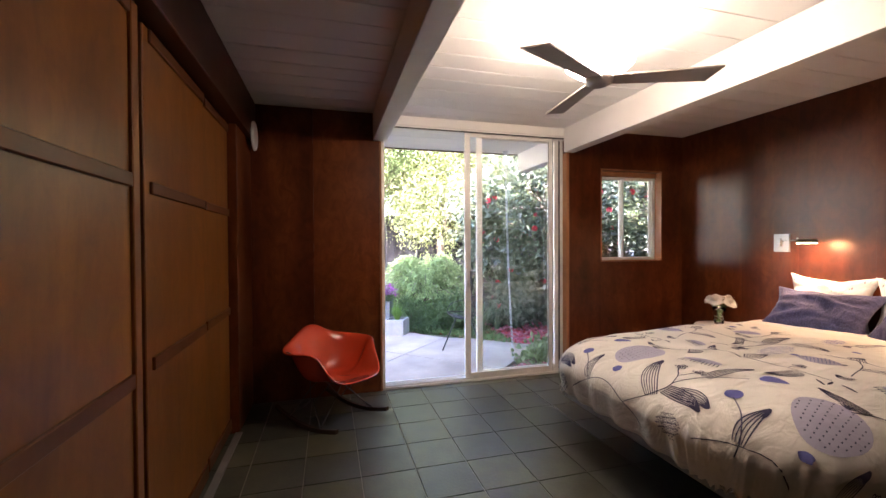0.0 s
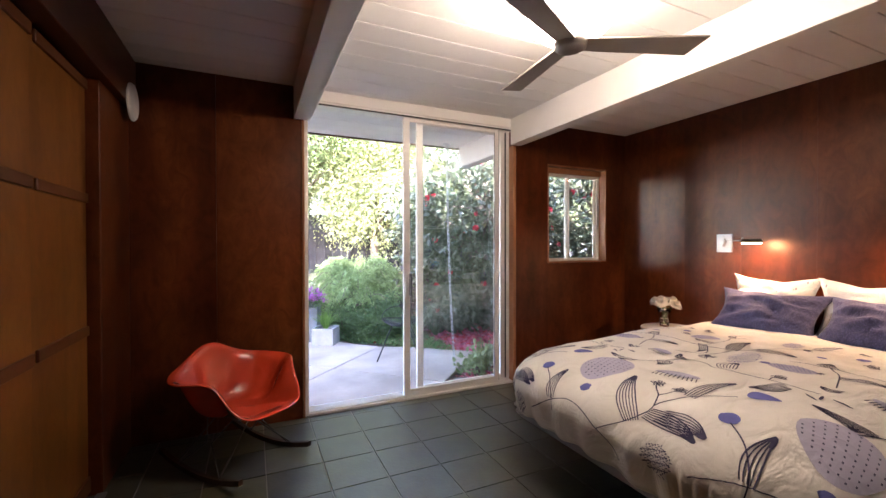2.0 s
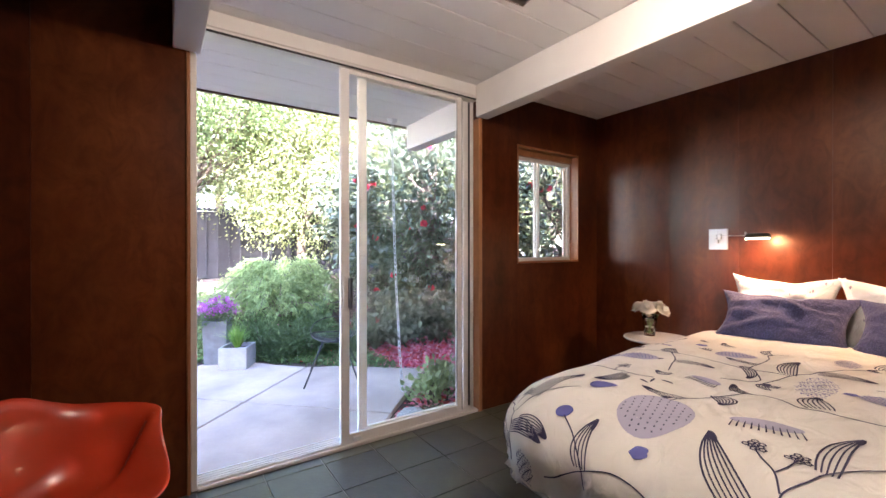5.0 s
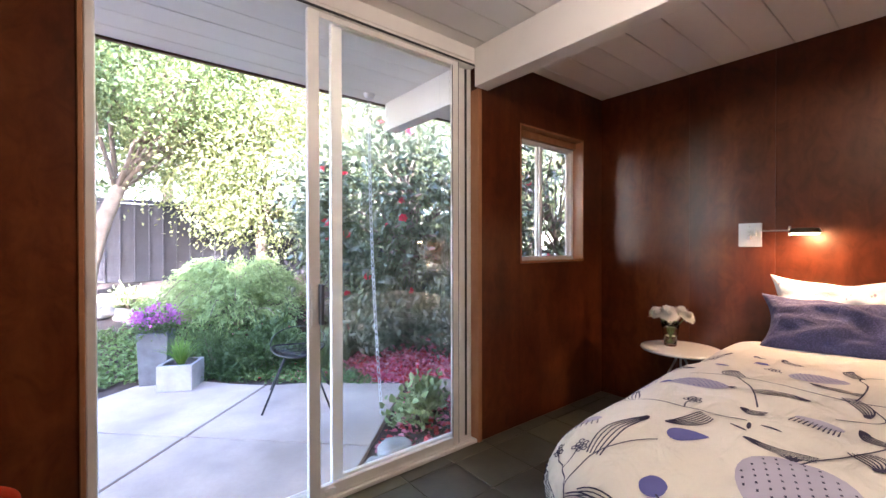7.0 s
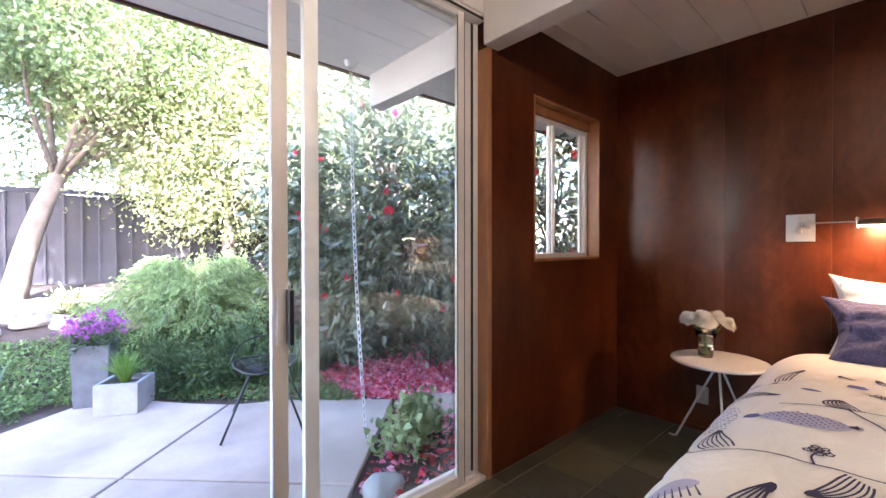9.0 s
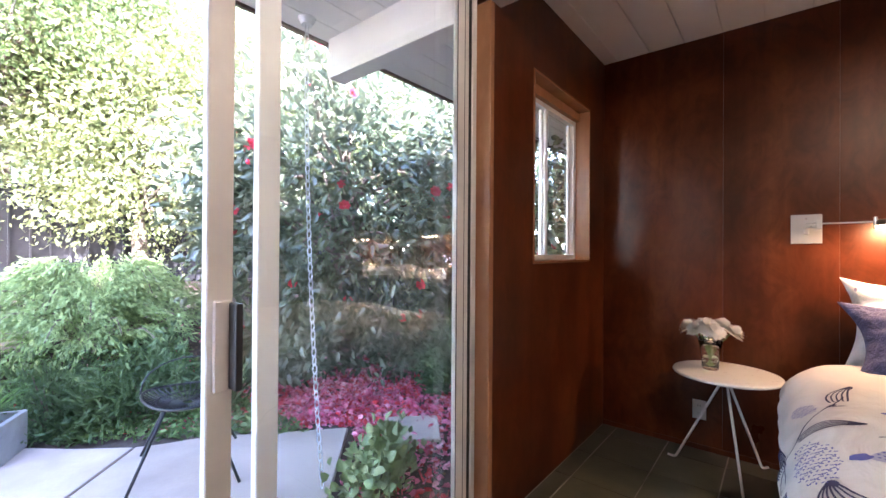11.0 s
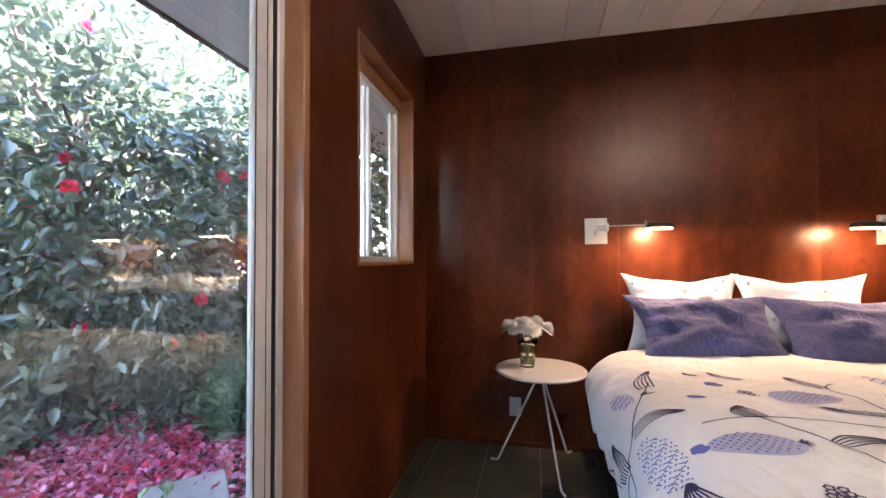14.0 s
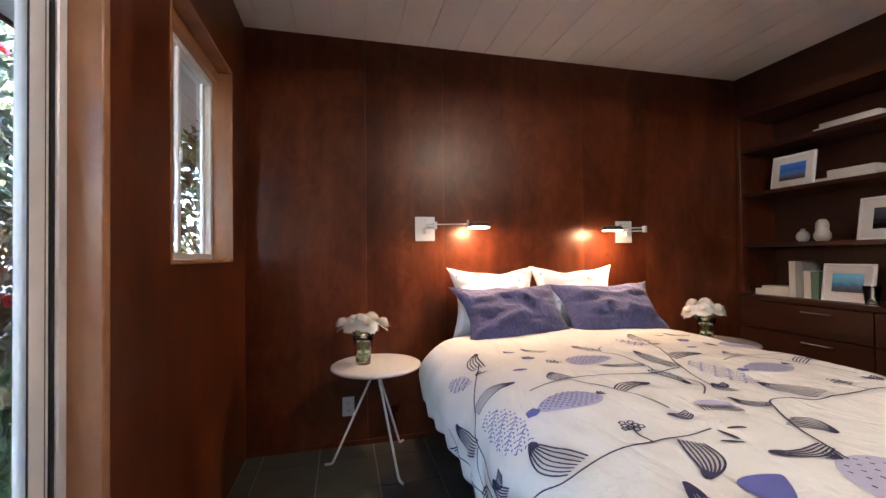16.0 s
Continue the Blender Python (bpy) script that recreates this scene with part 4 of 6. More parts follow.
def side_table(x, y, turn):
    t = thing("side_table", (x, y, 0), "round white side table on three bent steel legs", "side table", "tables beside the bed")
    part("tabletop", lathe(bmesh.new(), [(0, 0.522), (0.225, 0.522), (0.242, 0.526), (0.246, 0.532), (0.243, 0.539), (0.228, 0.542), (0, 0.542)], 48), M_TABLE, t, smooth=True)
    part("collar", lathe(bmesh.new(), [(0, 0.485), (0.022, 0.485), (0.05, 0.5215), (0, 0.5215)], 20), M_TABLE, t)
    for k in range(3):
        a = radians(turn + 120 * k)
        r = lambda d, z: (d * math.cos(a), d * math.sin(a), z)
        part("leg", tube(bmesh.new(), [r(0.012, 0.50), r(0.05, 0.42), r(0.235, 0.020), r(0.243, 0.010), r(0.255, 0.0065), r(0.282, 0.0065)], 0.0065, 10), M_TABLE, t, smooth=True)
    return t


def flower_vase(x, y, z, seed, dx=0.0):
    r_ = random.Random(seed)
    t = thing("vase", (x, y, z), "clear fluted glass vase of white chrysanthemums on a table", "vase", "flower vases")
    prof = [(0.0, 0.0), (0.037, 0.0), (0.040, 0.006), (0.043, 0.06), (0.050, 0.115), (0.061, 0.168), (0.057, 0.168), (0.046, 0.115), (0.039, 0.06), (0.036, 0.014), (0.0, 0.012)]
    b = lathe(bmesh.new(), prof, 24)
    g = part("glass_body", b, M_GLASS, t, "", True)
    g.visible_shadow = False
    w = part("water", lathe(bmesh.new(), [(0, 0.0145), (0.0322, 0.0145), (0.0352, 0.06), (0.0362, 0.075), (0, 0.075)], 20), M_WATER, t, "cloudy water", True)
    w.visible_shadow = False
    b = bmesh.new()
    heads = [(-0.098, 0.01, 0.205), (-0.045, 0.045, 0.225), (0.012, -0.02, 0.232), (-0.02, -0.06, 0.205), (0.098, 0.02, 0.205), (0.055, -0.035, 0.215), (0.045, 0.05, 0.222), (0.02, 0.085, 0.20)]
    heads = [(p, q, r + r_.uniform(-0.008, 0.012)) for q, p, r in heads]
    for hx_, hy_, hz in heads:
        tube(b, [(hx_ * -0.15, hy_ * -0.15, 0.02), (hx_ * 0.25, hy_ * 0.25, 0.11), (hx_ * 0.9, hy_ * 0.9, hz)], 0.003, 6)
    part("stems", b, M_STEMG, t)
    for hx_, hy_, hz in heads:
        b = bmesh.new()
        lean = Vector((hx_, hy_, 0.13)).normalized()
        rot = lean.to_track_quat('Z', 'Y').to_matrix()
        for ring in range(6):
            count = 24 - ring * 2
            up = 0.0 + ring * 0.27
            for k in range(count):
                a = 2 * math.pi * (k + r_.random() * 0.5) / count
                ln = (0.062 - ring * 0.004) * r_.uniform(0.85, 1.1)
                d = Vector((math.cos(a) * math.cos(up), math.sin(a) * math.cos(up), math.sin(up) * 0.8))
                s = Vector((-math.sin(a), math.cos(a), 0)) * 0.0115
                base = Vector((0, 0, 0.004 + ring * 0.002))
                ps = [base + d * 0.008 - s * 0.4, base + d * 0.008 + s * 0.4, base + d * ln * 0.7 + s, base + d * ln * 0.7 - s, base + d * ln + Vector((0, 0, -0.006 + 0.002 * ring))]
                vs = [b.verts.new(rot @ p + Vector((hx_, hy_, hz))) for p in ps]
                b.faces.new(vs[:4])
                b.faces.new((vs[3], vs[2], vs[4]))
        part("bloom", b, M_PETAL, t)
    return t


side_table(4.59, 5.585, 82)
flower_vase(4.60, 5.655, 0.5425, 3)
side_table(4.52, 3.36, 82)
flower_vase(4.50, 3.46, 0.5425, 8)

M_PLATE = plain("white_outlet_plastic", (0.78, 0.77, 0.74), 0.4, vary=0.03)
t = thing("wall_outlet", (X1, 5.735, 0.237), "white double power outlet on the wall", "outlet")
plate = part("plate", boxm((-0.006, -0.035, -0.057), (0, 0.035, 0.057), 0.003, 2), M_PLATE, t)
for dz in (-0.024, 0.024):
    soc = part("socket", boxm((-0.0085, -0.017, dz - 0.014), (-0.0062, 0.017, dz + 0.014), 0.002), M_PLATE, t)
    for dy in (-0.006, 0.006):
        part("slot", boxm((-0.009, dy - 0.0012, dz - 0.004), (-0.0087, dy + 0.0012, dz + 0.006)), M_BLACK, soc)

# ---------------------------------------------------------------- orange shell rocking chair
M_SHELL = plain("glossy_orange_red_shell", (0.62, 0.065, 0.022), 0.24, vary=0.08, scale=5, grain=120, relief=0.003, coat=0.5)
M_WIRE = plain("dark_steel_wire", (0.10, 0.095, 0.09), 0.4, metal=0.8)
chair = thing("rocking_chair", (1.081, 5.856, 0), "glossy orange-red moulded shell rocking chair with arms", "rocking chair", rz=-52.4)


def rim_keys(th):
    """Rim of the shell: distance and height round the seat, 0 at the front lip."""
    keys = [(0, 0.365, 0.352), (20, 0.375, 0.352), (31, 0.39, 0.362), (42, 0.355, 0.43), (50, 0.325, 0.515), (57, 0.322, 0.55), (70, 0.345, 0.560), (86, 0.378, 0.556), (97, 0.374, 0.559), (115, 0.340, 0.568), (135, 0.30, 0.585), (152, 0.28, 0.62), (166, 0.268, 0.662), (180, 0.265, 0.675)]
    d = abs(th)
    for (a, r0, h0), (b, r1, h1) in zip(keys, keys[1:]):
        if d <= b:
            f = (d - a) / (b - a)
            f = f * f * (3 - 2 * f)
            return r0 + (r1 - r0) * f, h0 + (h1 - h0) * f
    return keys[-1][1:]


def rim(th):
    """The same rim, eased so that the shell runs smooth."""
    total, r_sum, h_sum = 0.0, 0.0, 0.0
    for k in range(-8, 9):
        w = math.exp(-(k / 4.0) ** 2)
        t_ = (th + k * 2.2 + 180) % 360 - 180
        r, h = rim_keys(t_)
        total, r_sum, h_sum = total + w, r_sum + w * r, h_sum + w * h
    return r_sum / total, h_sum / total


bm = bmesh.new()
NT, NR = 144, 18
rows = []
for i in range(NT):
    th = -180 + 360 * i / NT
    r, h = rim(th)
    c, s = math.cos(radians(th)), math.sin(radians(th))
    row = []
    for k in range(1, NR + 1):
        q = k / NR
        rr = r * (0.74 * math.sin(min(1.0, q * 1.15) * math.pi / 2) ** 0.9 + 0.26 * q ** 5.0)
        wall_h = 0.305 + (h - 0.305) * math.sin(q * math.pi / 2) ** 4.2
        lip_h = 0.305 + 0.035 * q - (0.012 * q ** 6) + (h - 0.328) * q ** 4
        f = min(1.0, max(0.0, (abs(th) - 24) / 30))
        bowl_h = lip_h + (wall_h - lip_h) * f * f * (3 - 2 * f)
        row.append(bm.verts.new((rr * c, rr * s, bowl_h)))
    rows.append(row)
mid = bm.verts.new((0, 0, 0.305))
for i in range(NT):
    j = (i + 1) % NT
    bm.faces.new((mid, rows[i][0], rows[j][0]))
    for k in range(NR - 1):
        bm.faces.new((rows[i][k], rows[i][k + 1], rows[j][k + 1], rows[j][k]))
bmesh.ops.recalc_face_normals(bm, faces=bm.faces)
shell = part("shell", bm, M_SHELL, chair, "", True)
so = shell.modifiers.new("thick", 'SOLIDIFY')
so.thickness, so.offset = 0.011, 0
sb = shell.modifiers.new("smooth", 'SUBSURF')
sb.levels = sb.render_levels = 1


def runner(side):
    pts = [(-0.36 + 0.72 * i / 16, side * 0.235, 0.016 + 0.055 * ((i - 8) / 8) ** 2) for i in range(17)]
    b = bmesh.new()
    rings = []
    for p in pts:
        rings.append([b.verts.new((p[0], p[1] + dy, p[2] + dz)) for dy, dz in ((-0.012, -0.014), (0.012, -0.014), (0.012, 0.014), (-0.012, 0.014))])
    for r0, r1 in zip(rings, rings[1:]):
        for k in range(4):
            b.faces.new((r0[k], r0[(k + 1) % 4], r1[(k + 1) % 4], r1[k]))
    b.faces.new(rings[0][::-1])
    b.faces.new(rings[-1])
    bmesh.ops.recalc_face_normals(b, faces=b.faces)
    return b


for side in (-1, 1):
    part("rocker", runner(side), M_WALNUT, chair, "dark walnut rocker runner")
    for fx in (-1, 1):
        part("strut", tube(bmesh.new(), [(fx * 0.12, side * 0.10, 0.302), (fx * 0.02, side * 0.17, 0.17), (fx * 0.19, side * 0.235, 0.03)], 0.004, 8), M_WIRE, chair)
        part("strut", tube(bmesh.new(), [(fx * 0.12, -side * 0.02, 0.302), (fx * 0.19, side * 0.235, 0.045)], 0.004, 8), M_WIRE, chair)

# ---------------------------------------------------------------- built-in bookcase
BCX0, BCX1 = 2.35, 4.822
BCY = Y0
case = tagged(new("bookcase"), "dark brown built-in bookcase with drawers beneath", "bookcase")
case.location = (BCX1, BCY, 0)


def rel(lo, hi, bev=0.002):
    return boxm((lo[0] - BCX1, lo[1] - BCY, lo[2]), (hi[0] - BCX1, hi[1] - BCY, hi[2]), bev)


DEPTH = 0.33
part("back_panel", rel((BCX0, BCY - DEPTH - 0.02, 0.0), (BCX1, BCY - DEPTH, CEIL - 0.004)), M_SHELF, case)
part("header", rel((BCX0, BCY - DEPTH, 2.14), (BCX1, BCY, CEIL - 0.004)), M_SHELF, case)
for x0, x1 in ((BCX1 - 0.035, BCX1), (3.36, 3.395), (BCX0, BCX0 + 0.035)):
    part("upright", rel((x0, BCY - DEPTH, 0.815), (x1, BCY + 0.001, 2.139)), M_PANEL, case)
for a, b in ((BCX0 + 0.036, 3.359), (3.396, BCX1 - 0.036)):
    for z in (1.195, 1.575, 1.905):
        part("shelf", rel((a, BCY - DEPTH, z - 0.028), (b, BCY - 0.012, z)), M_SHELF, case)
part("counter", rel((BCX0, BCY - DEPTH, 0.78), (BCX1, BCY + 0.012, 0.812), 0.004), M_SHELF, case)
part("carcass", rel((BCX0, BCY - DEPTH, 0.0), (BCX1, BCY - 0.022, 0.778)), M_DARKWOOD, case)
for a, b in ((4.0, BCX1 - 0.004), (3.19, 3.995), (2.36, 3.185)):
    for z0, z1 in ((0.575, 0.772), (0.34, 0.57), (0.09, 0.335)):
        d = part("drawer", rel((a, BCY - 0.0215, z0), (b, BCY, z1)), M_SHELF, case)
        xm = (a + b) / 2 - 0.12
        zz = z1 - 0.04
        bm = bmesh.new()
        tube(bm, [(xm - 0.085 - BCX1, 0.001, zz), (xm - 0.085 - BCX1, 0.022, zz), (xm + 0.085 - BCX1, 0.022, zz), (xm + 0.085 - BCX1, 0.001, zz)], 0.004, 8)
        part("handle", bm, M_NICKEL, d, "slim steel handle")

M_PAPER = plain("cream_paper", (0.66, 0.62, 0.56), 0.8, vary=0.08)
M_CREAM = plain("cream_cloth_cover", (0.68, 0.64, 0.57), 0.7, vary=0.1)
M_GREEN = plain("green_cloth_cover", (0.10, 0.16, 0.09), 0.7)
M_GREYC = plain("grey_cloth_cover", (0.32, 0.31, 0.30), 0.7)


def book(x, y, z, w, d, h, cover_m, label, rz=0, flat=True):
    """A closed book: two boards, a spine and the block of pages."""
    t = thing("book", (x, y, z), label, "book", "books on the shelves", rz)
    bd = 0.003
    if flat:
        part("board", boxm((0, 0, 0), (w, d, bd), 0.0008), cover_m, t)
        part("board", boxm((0, 0, h - bd), (w, d, h), 0.0008), cover_m, t)
        part("spine", boxm((0, d - bd, bd), (w, d, h - bd)), cover_m, t)
        part("pages", boxm((0.004, 0.004, bd), (w - 0.004, d - bd, h - bd)), M_PAPER, t)
    else:
        part("board", boxm((0, 0, 0), (bd, d, h), 0.0008), cover_m, t)
        part("board", boxm((w - bd, 0, 0), (w, d, h), 0.0008), cover_m, t)
        part("spine", boxm((bd, d - bd, 0), (w - bd, d, h)), cover_m, t)
        part("pages", boxm((bd, 0.004, 0.003), (w - bd, d - bd, h - 0.004)), M_PAPER, t)
    return t


def landscape(name, sky_c, far_c, near_c):
    """A small printed landscape: sky, hills and shore as soft bands."""
    m = bpy.data.materials.new(name)
    n, l, b = nodes_of(m)
    v = coords(n, l, (1, 1, 1), "Generated")
    sep = n.new("ShaderNodeSeparateXYZ")
    l.new(v, sep.inputs[0])
    add = n.new("ShaderNodeMath")
    l.new(sep.outputs[2], add.inputs[0])
    l.new(remap(n, l, noise_tex(n, l, v, 4, 5), -0.2, 0.2), add.inputs[1])
    l.new(ramp(n, l, add.outputs[0], [(0.15, near_c), (0.42, far_c), (0.6, sky_c), (0.9, tuple(c * 1.4 for c in sky_c))]), b.inputs["Base Color"])
    b.inputs["Roughness"].default_value = 0.25
    return m


def photo_frame(x, y, z, w, h, picture, label, rz=0):
    t = thing("photo_frame", (x, y, z), label, "photo frame", "photo frames on the shelves", rz)
    lean = pose(0, 0, 0, 9, 0, 0)

    def tilt(b):
        b.transform(lean)
        return b
    part("backing", tilt(boxm((0.004, -0.014, 0.004), (w - 0.004, -0.006, h - 0.004))), M_GREYC, t)
    part("mat", tilt(boxm((0.004, -0.0055, 0.004), (w - 0.004, -0.001, h - 0.004))), M_PAPER, t, "white mat board")
    part("print", tilt(boxm((w * 0.2, -0.0008, h * 0.25), (w * 0.8, 0.0012, h * 0.74))), picture, t, "small landscape picture")
    for lo, hi in (((0, -0.014, 0), (w, 0.004, 0.014)), ((0, -0.014, h - 0.014), (w, 0.004, h)), ((0, -0.014, 0.0145), (0.014, 0.004, h - 0.0145)), ((w - 0.014, -0.014, 0.0145), (w, 0.004, h - 0.0145))):
        part("rail", tilt(boxm(lo, hi, 0.002)), M_WHITE, t)
    return t


P_SEA = landscape("harbour_print", (0.05, 0.14, 0.50), (0.10, 0.2, 0.45), (0.12, 0.10, 0.08))
P_LAKE = landscape("lake_print", (0.08, 0.30, 0.50), (0.03, 0.15, 0.30), (0.02, 0.04, 0.07))
P_DARK = landscape("dusk_print", (0.05, 0.05, 0.06), (0.02, 0.02, 0.025), (0.01, 0.01, 0.012))
FY2 = BCY - 0.10

SH = (0.8125, 1.1955, 1.5755, 1.9055)
photo_frame(4.365, 2.70, SH[2], 0.285, 0.245, P_SEA, "white photo frame with a blue harbour picture on a shelf")
book(4.02, 2.55, SH[2], 0.33, 0.16, 0.03, M_CREAM, "flat cream book lying on a shelf")
book(4.03, 2.555, SH[2] + 0.0305, 0.25, 0.15, 0.045, M_PAPER, "flat white book stacked on another book")
book(3.99, 2.55, SH[3], 0.36, 0.16, 0.032, M_CREAM, "flat cream book lying on the top shelf")
book(4.01, 2.55, SH[3] + 0.0325, 0.31, 0.15, 0.03, M_PAPER, "flat white book stacked on another book")
book(4.53, 2.54, SH[0], 0.24, 0.17, 0.045, M_CREAM, "thick flat cream book lying on the counter")
book(4.54, 2.55, SH[0] + 0.0455, 0.19, 0.15, 0.022, M_PAPER, "thin white book stacked on another book")
book(4.485, 2.54, SH[0], 0.042, 0.17, 0.25, M_CREAM, "tall cream book standing upright", flat=False)
book(4.438, 2.54, SH[0], 0.045, 0.17, 0.245, M_GREYC, "tall grey and cream book standing upright", flat=False)
book(4.395, 2.555, SH[0], 0.041, 0.15, 0.185, M_CREAM, "short cream book standing upright", flat=False)
book(4.345, 2.555, SH[0], 0.046, 0.15, 0.18, M_GREEN, "short green book standing upright", flat=False)
photo_frame(4.05, 2.72, SH[0], 0.275, 0.24, P_LAKE, "white photo frame with a blue lake picture on the counter")
photo_frame(3.76, 2.72, SH[1], 0.38, 0.26, P_DARK, "large white photo frame with a dark picture", -4)
M_CERAMIC = plain("speckled_cream_ceramic", (0.60, 0.55, 0.47), 0.35, vary=0.2, scale=25)
t = thing("ceramic_vase", (4.465, 2.66, SH[1]), "small round cream ceramic vase on a shelf", "vase", "ceramic vases")
part("body", lathe(bmesh.new(), [(0, 0), (0.02, 0), (0.035, 0.02), (0.038, 0.042), (0.028, 0.068), (0.013, 0.078), (0.014, 0.092), (0.009, 0.092), (0.008, 0.075), (0, 0.07)], 24), M_CERAMIC, t, "", True)
t = thing("ceramic_vase", (4.345, 2.66, SH[1]), "gourd-shaped cream ceramic vase on a shelf", "vase", "ceramic vases")
part("body", lathe(bmesh.new(), [(0, 0), (0.028, 0), (0.045, 0.022), (0.047, 0.045), (0.034, 0.075), (0.036, 0.10), (0.034, 0.125), (0.02, 0.145), (0.013, 0.148), (0, 0.14)], 24), M_CERAMIC, t, "", True)
t = thing("tumbler", (4.03, 2.765, SH[0]), "small clear glass tumbler on the counter", "glass")
g = part("glass_body", lathe(bmesh.new(), [(0, 0), (0.03, 0), (0.042, 0.11), (0.039, 0.11), (0.028, 0.012), (0, 0.012)], 24), M_GLASS, t, "", True)
g.visible_shadow = False


# ---------------------------------------------------------------- garden
def leaf_mesh(name, centers, dirs, size, width, rnd, fold=0.25, droop=0.0, six=True):
    """Many leaves as one mesh: each a folded blade at a centre, pointing along a direction."""
    n = len(centers)
    d = dirs / np.maximum(np.linalg.norm(dirs, axis=1, keepdims=True), 1e-6)
    ref = rnd.normal(size=(n, 3))
    s = np.cross(d, ref)
    s /= np.maximum(np.linalg.norm(s, axis=1, keepdims=True), 1e-6)
    u = np.cross(s, d)
    ln = (size * rnd.uniform(0.65, 1.25, n))[:, None]
    w = ln * width
    c = centers
    if six:
        vs = np.stack([c, c + d * ln * 0.35 + s * w * 0.5 + u * w * fold, c + d * ln * 0.75 + s * w * 0.36 + u * w * fold * 0.6, c + d * ln - u * ln * 0.12,
                       c + d * ln * 0.75 - s * w * 0.36 + u * w * fold * 0.6, c + d * ln * 0.35 - s * w * 0.5 + u * w * fold], axis=1)
        per, faces = 6, [(0, 1, 2, 3), (0, 3, 4, 5)]
    else:
        vs = np.stack([c, c + d * ln * 0.5 + s * w * 0.5, c + d * ln, c + d * ln * 0.5 - s * w * 0.5], axis=1)
        per, faces = 4, [(0, 1, 2, 3)]
    verts = vs.reshape(-1, 3)
    base = np.arange(n)[:, None] * per
    idx = np.concatenate([base + np.array(f)[None, :] for f in faces], axis=1).reshape(-1)
    nf = n * len(faces)
    me = bpy.data.meshes.new(name)
    me.vertices.add(len(verts))
    me.vertices.foreach_set("co", verts.astype(np.float32).ravel())
    me.loops.add(len(idx))
    me.loops.foreach_set("vertex_index", idx.astype(np.int32))
    me.polygons.add(nf)
    me.polygons.foreach_set("loop_start", (np.arange(nf) * 4).astype(np.int32))
    me.update(calc_edges=True)
    return me


def leafy_part(name, me, material, parent, label=""):
    me.materials.append(material)
    o = new(name, me)
    o.parent = parent
    if label:
        tagged(o, label)
    return o


def clumps(rnd, n_clumps, per, center, radii, spread, shell=0.45, low=-1.0, lump=0.35):
    """Leaf places in clumps through an uneven crown."""
    v = rnd.normal(size=(n_clumps * 3, 3))
    v /= np.linalg.norm(v, axis=1, keepdims=True)
    v = v[v[:, 2] > low][:n_clumps]
    rad = rnd.uniform(shell, 1.0, len(v)) ** 0.6
    rad *= np.array([1 + lump * noise.noise(Vector(q) * 2.0 + Vector((center[0], center[1], 0))) for q in v])
    cc = np.array(center) + v * rad[:, None] * np.array(radii)
    pts = np.repeat(cc, per, axis=0) + rnd.normal(size=(len(cc) * per, 3)) * spread
    out = np.repeat(v, per, axis=0)
    return pts, out, cc


def limbs(b, foot, top, r0, r1, targets, bend=0.15, seed=0):
    """A tapered trunk from foot to top and limbs that fork to the targets."""
    rn = random.Random(seed)
    foot, top = Vector(foot), Vector(top)
    side = Vector((rn.uniform(-1, 1), rn.uniform(-1, 1), 0)) * bend
    pts = [foot.lerp(top, i / 8) + side * math.sin(math.pi * i / 8) for i in range(9)]
    tube(b, pts, r0, 10, taper=r1)
    for q in targets:
        q = Vector(q)
        st = pts[rn.randrange(5, 9)]
        m1 = st.lerp(q, 0.4) + Vector((rn.uniform(-1, 1), rn.uniform(-1, 1), rn.uniform(0, 1))) * 0.12
        m2 = st.lerp(q, 0.75) + Vector((rn.uniform(-1, 1), rn.uniform(-1, 1), rn.uniform(0, 1))) * 0.12
        tube(b, [st, m1, m2, q], r1 * 0.6, 6, taper=r1 * 0.12)
    return b


M_BARK = plain("grey_brown_bark", (0.16, 0.125, 0.095), 0.9, vary=0.35, scale=8, grain=40, relief=0.8)
M_CAM = leafy("camellia_leaves", (0.060, 0.080, 0.050), (0.125, 0.15, 0.098), (0.25, 0.27, 0.185), 0.22, 0.25)
M_SUNLEAF = leafy("sunlit_tree_leaves", (0.105, 0.135, 0.055), (0.19, 0.215, 0.085), (0.30, 0.305, 0.125), 0.4, 0.35)
M_OAK = leafy("deep_green_leaves", (0.075, 0.12, 0.045), (0.13, 0.175, 0.065), (0.20, 0.24, 0.09), 0.4, 0.4)
M_MAPLE = leafy("laceleaf_maple", (0.14, 0.215, 0.08), (0.22, 0.31, 0.12), (0.31, 0.41, 0.17), 0.6, 0.35)
M_COVER = leafy("ground_cover", (0.07, 0.13, 0.038), (0.12, 0.20, 0.06), (0.18, 0.27, 0.09), 0.6, 0.25)
M_FERN = leafy("fern_green", (0.045, 0.09, 0.035), (0.075, 0.135, 0.05), (0.11, 0.18, 0.07), 0.55, 0.25)
M_GRASS = leafy("bright_grass", (0.07, 0.17, 0.02), (0.12, 0.25, 0.03), (0.17, 0.30, 0.05), 0.5, 0.35)
M_PALELEAF = leafy("pale_green_leaves", (0.18, 0.24, 0.10), (0.28, 0.34, 0.16), (0.38, 0.43, 0.24), 0.5, 0.3)
M_RED = leafy("red_camellia_petals", (0.45, 0.012, 0.025), (0.62, 0.02, 0.05), (0.72, 0.05, 0.09), 0.5, 0.2)
M_PINK = leafy("fallen_pink_petals", (0.55, 0.06, 0.15), (0.80, 0.24, 0.37), (0.90, 0.55, 0.63), 0.6, 0.12)
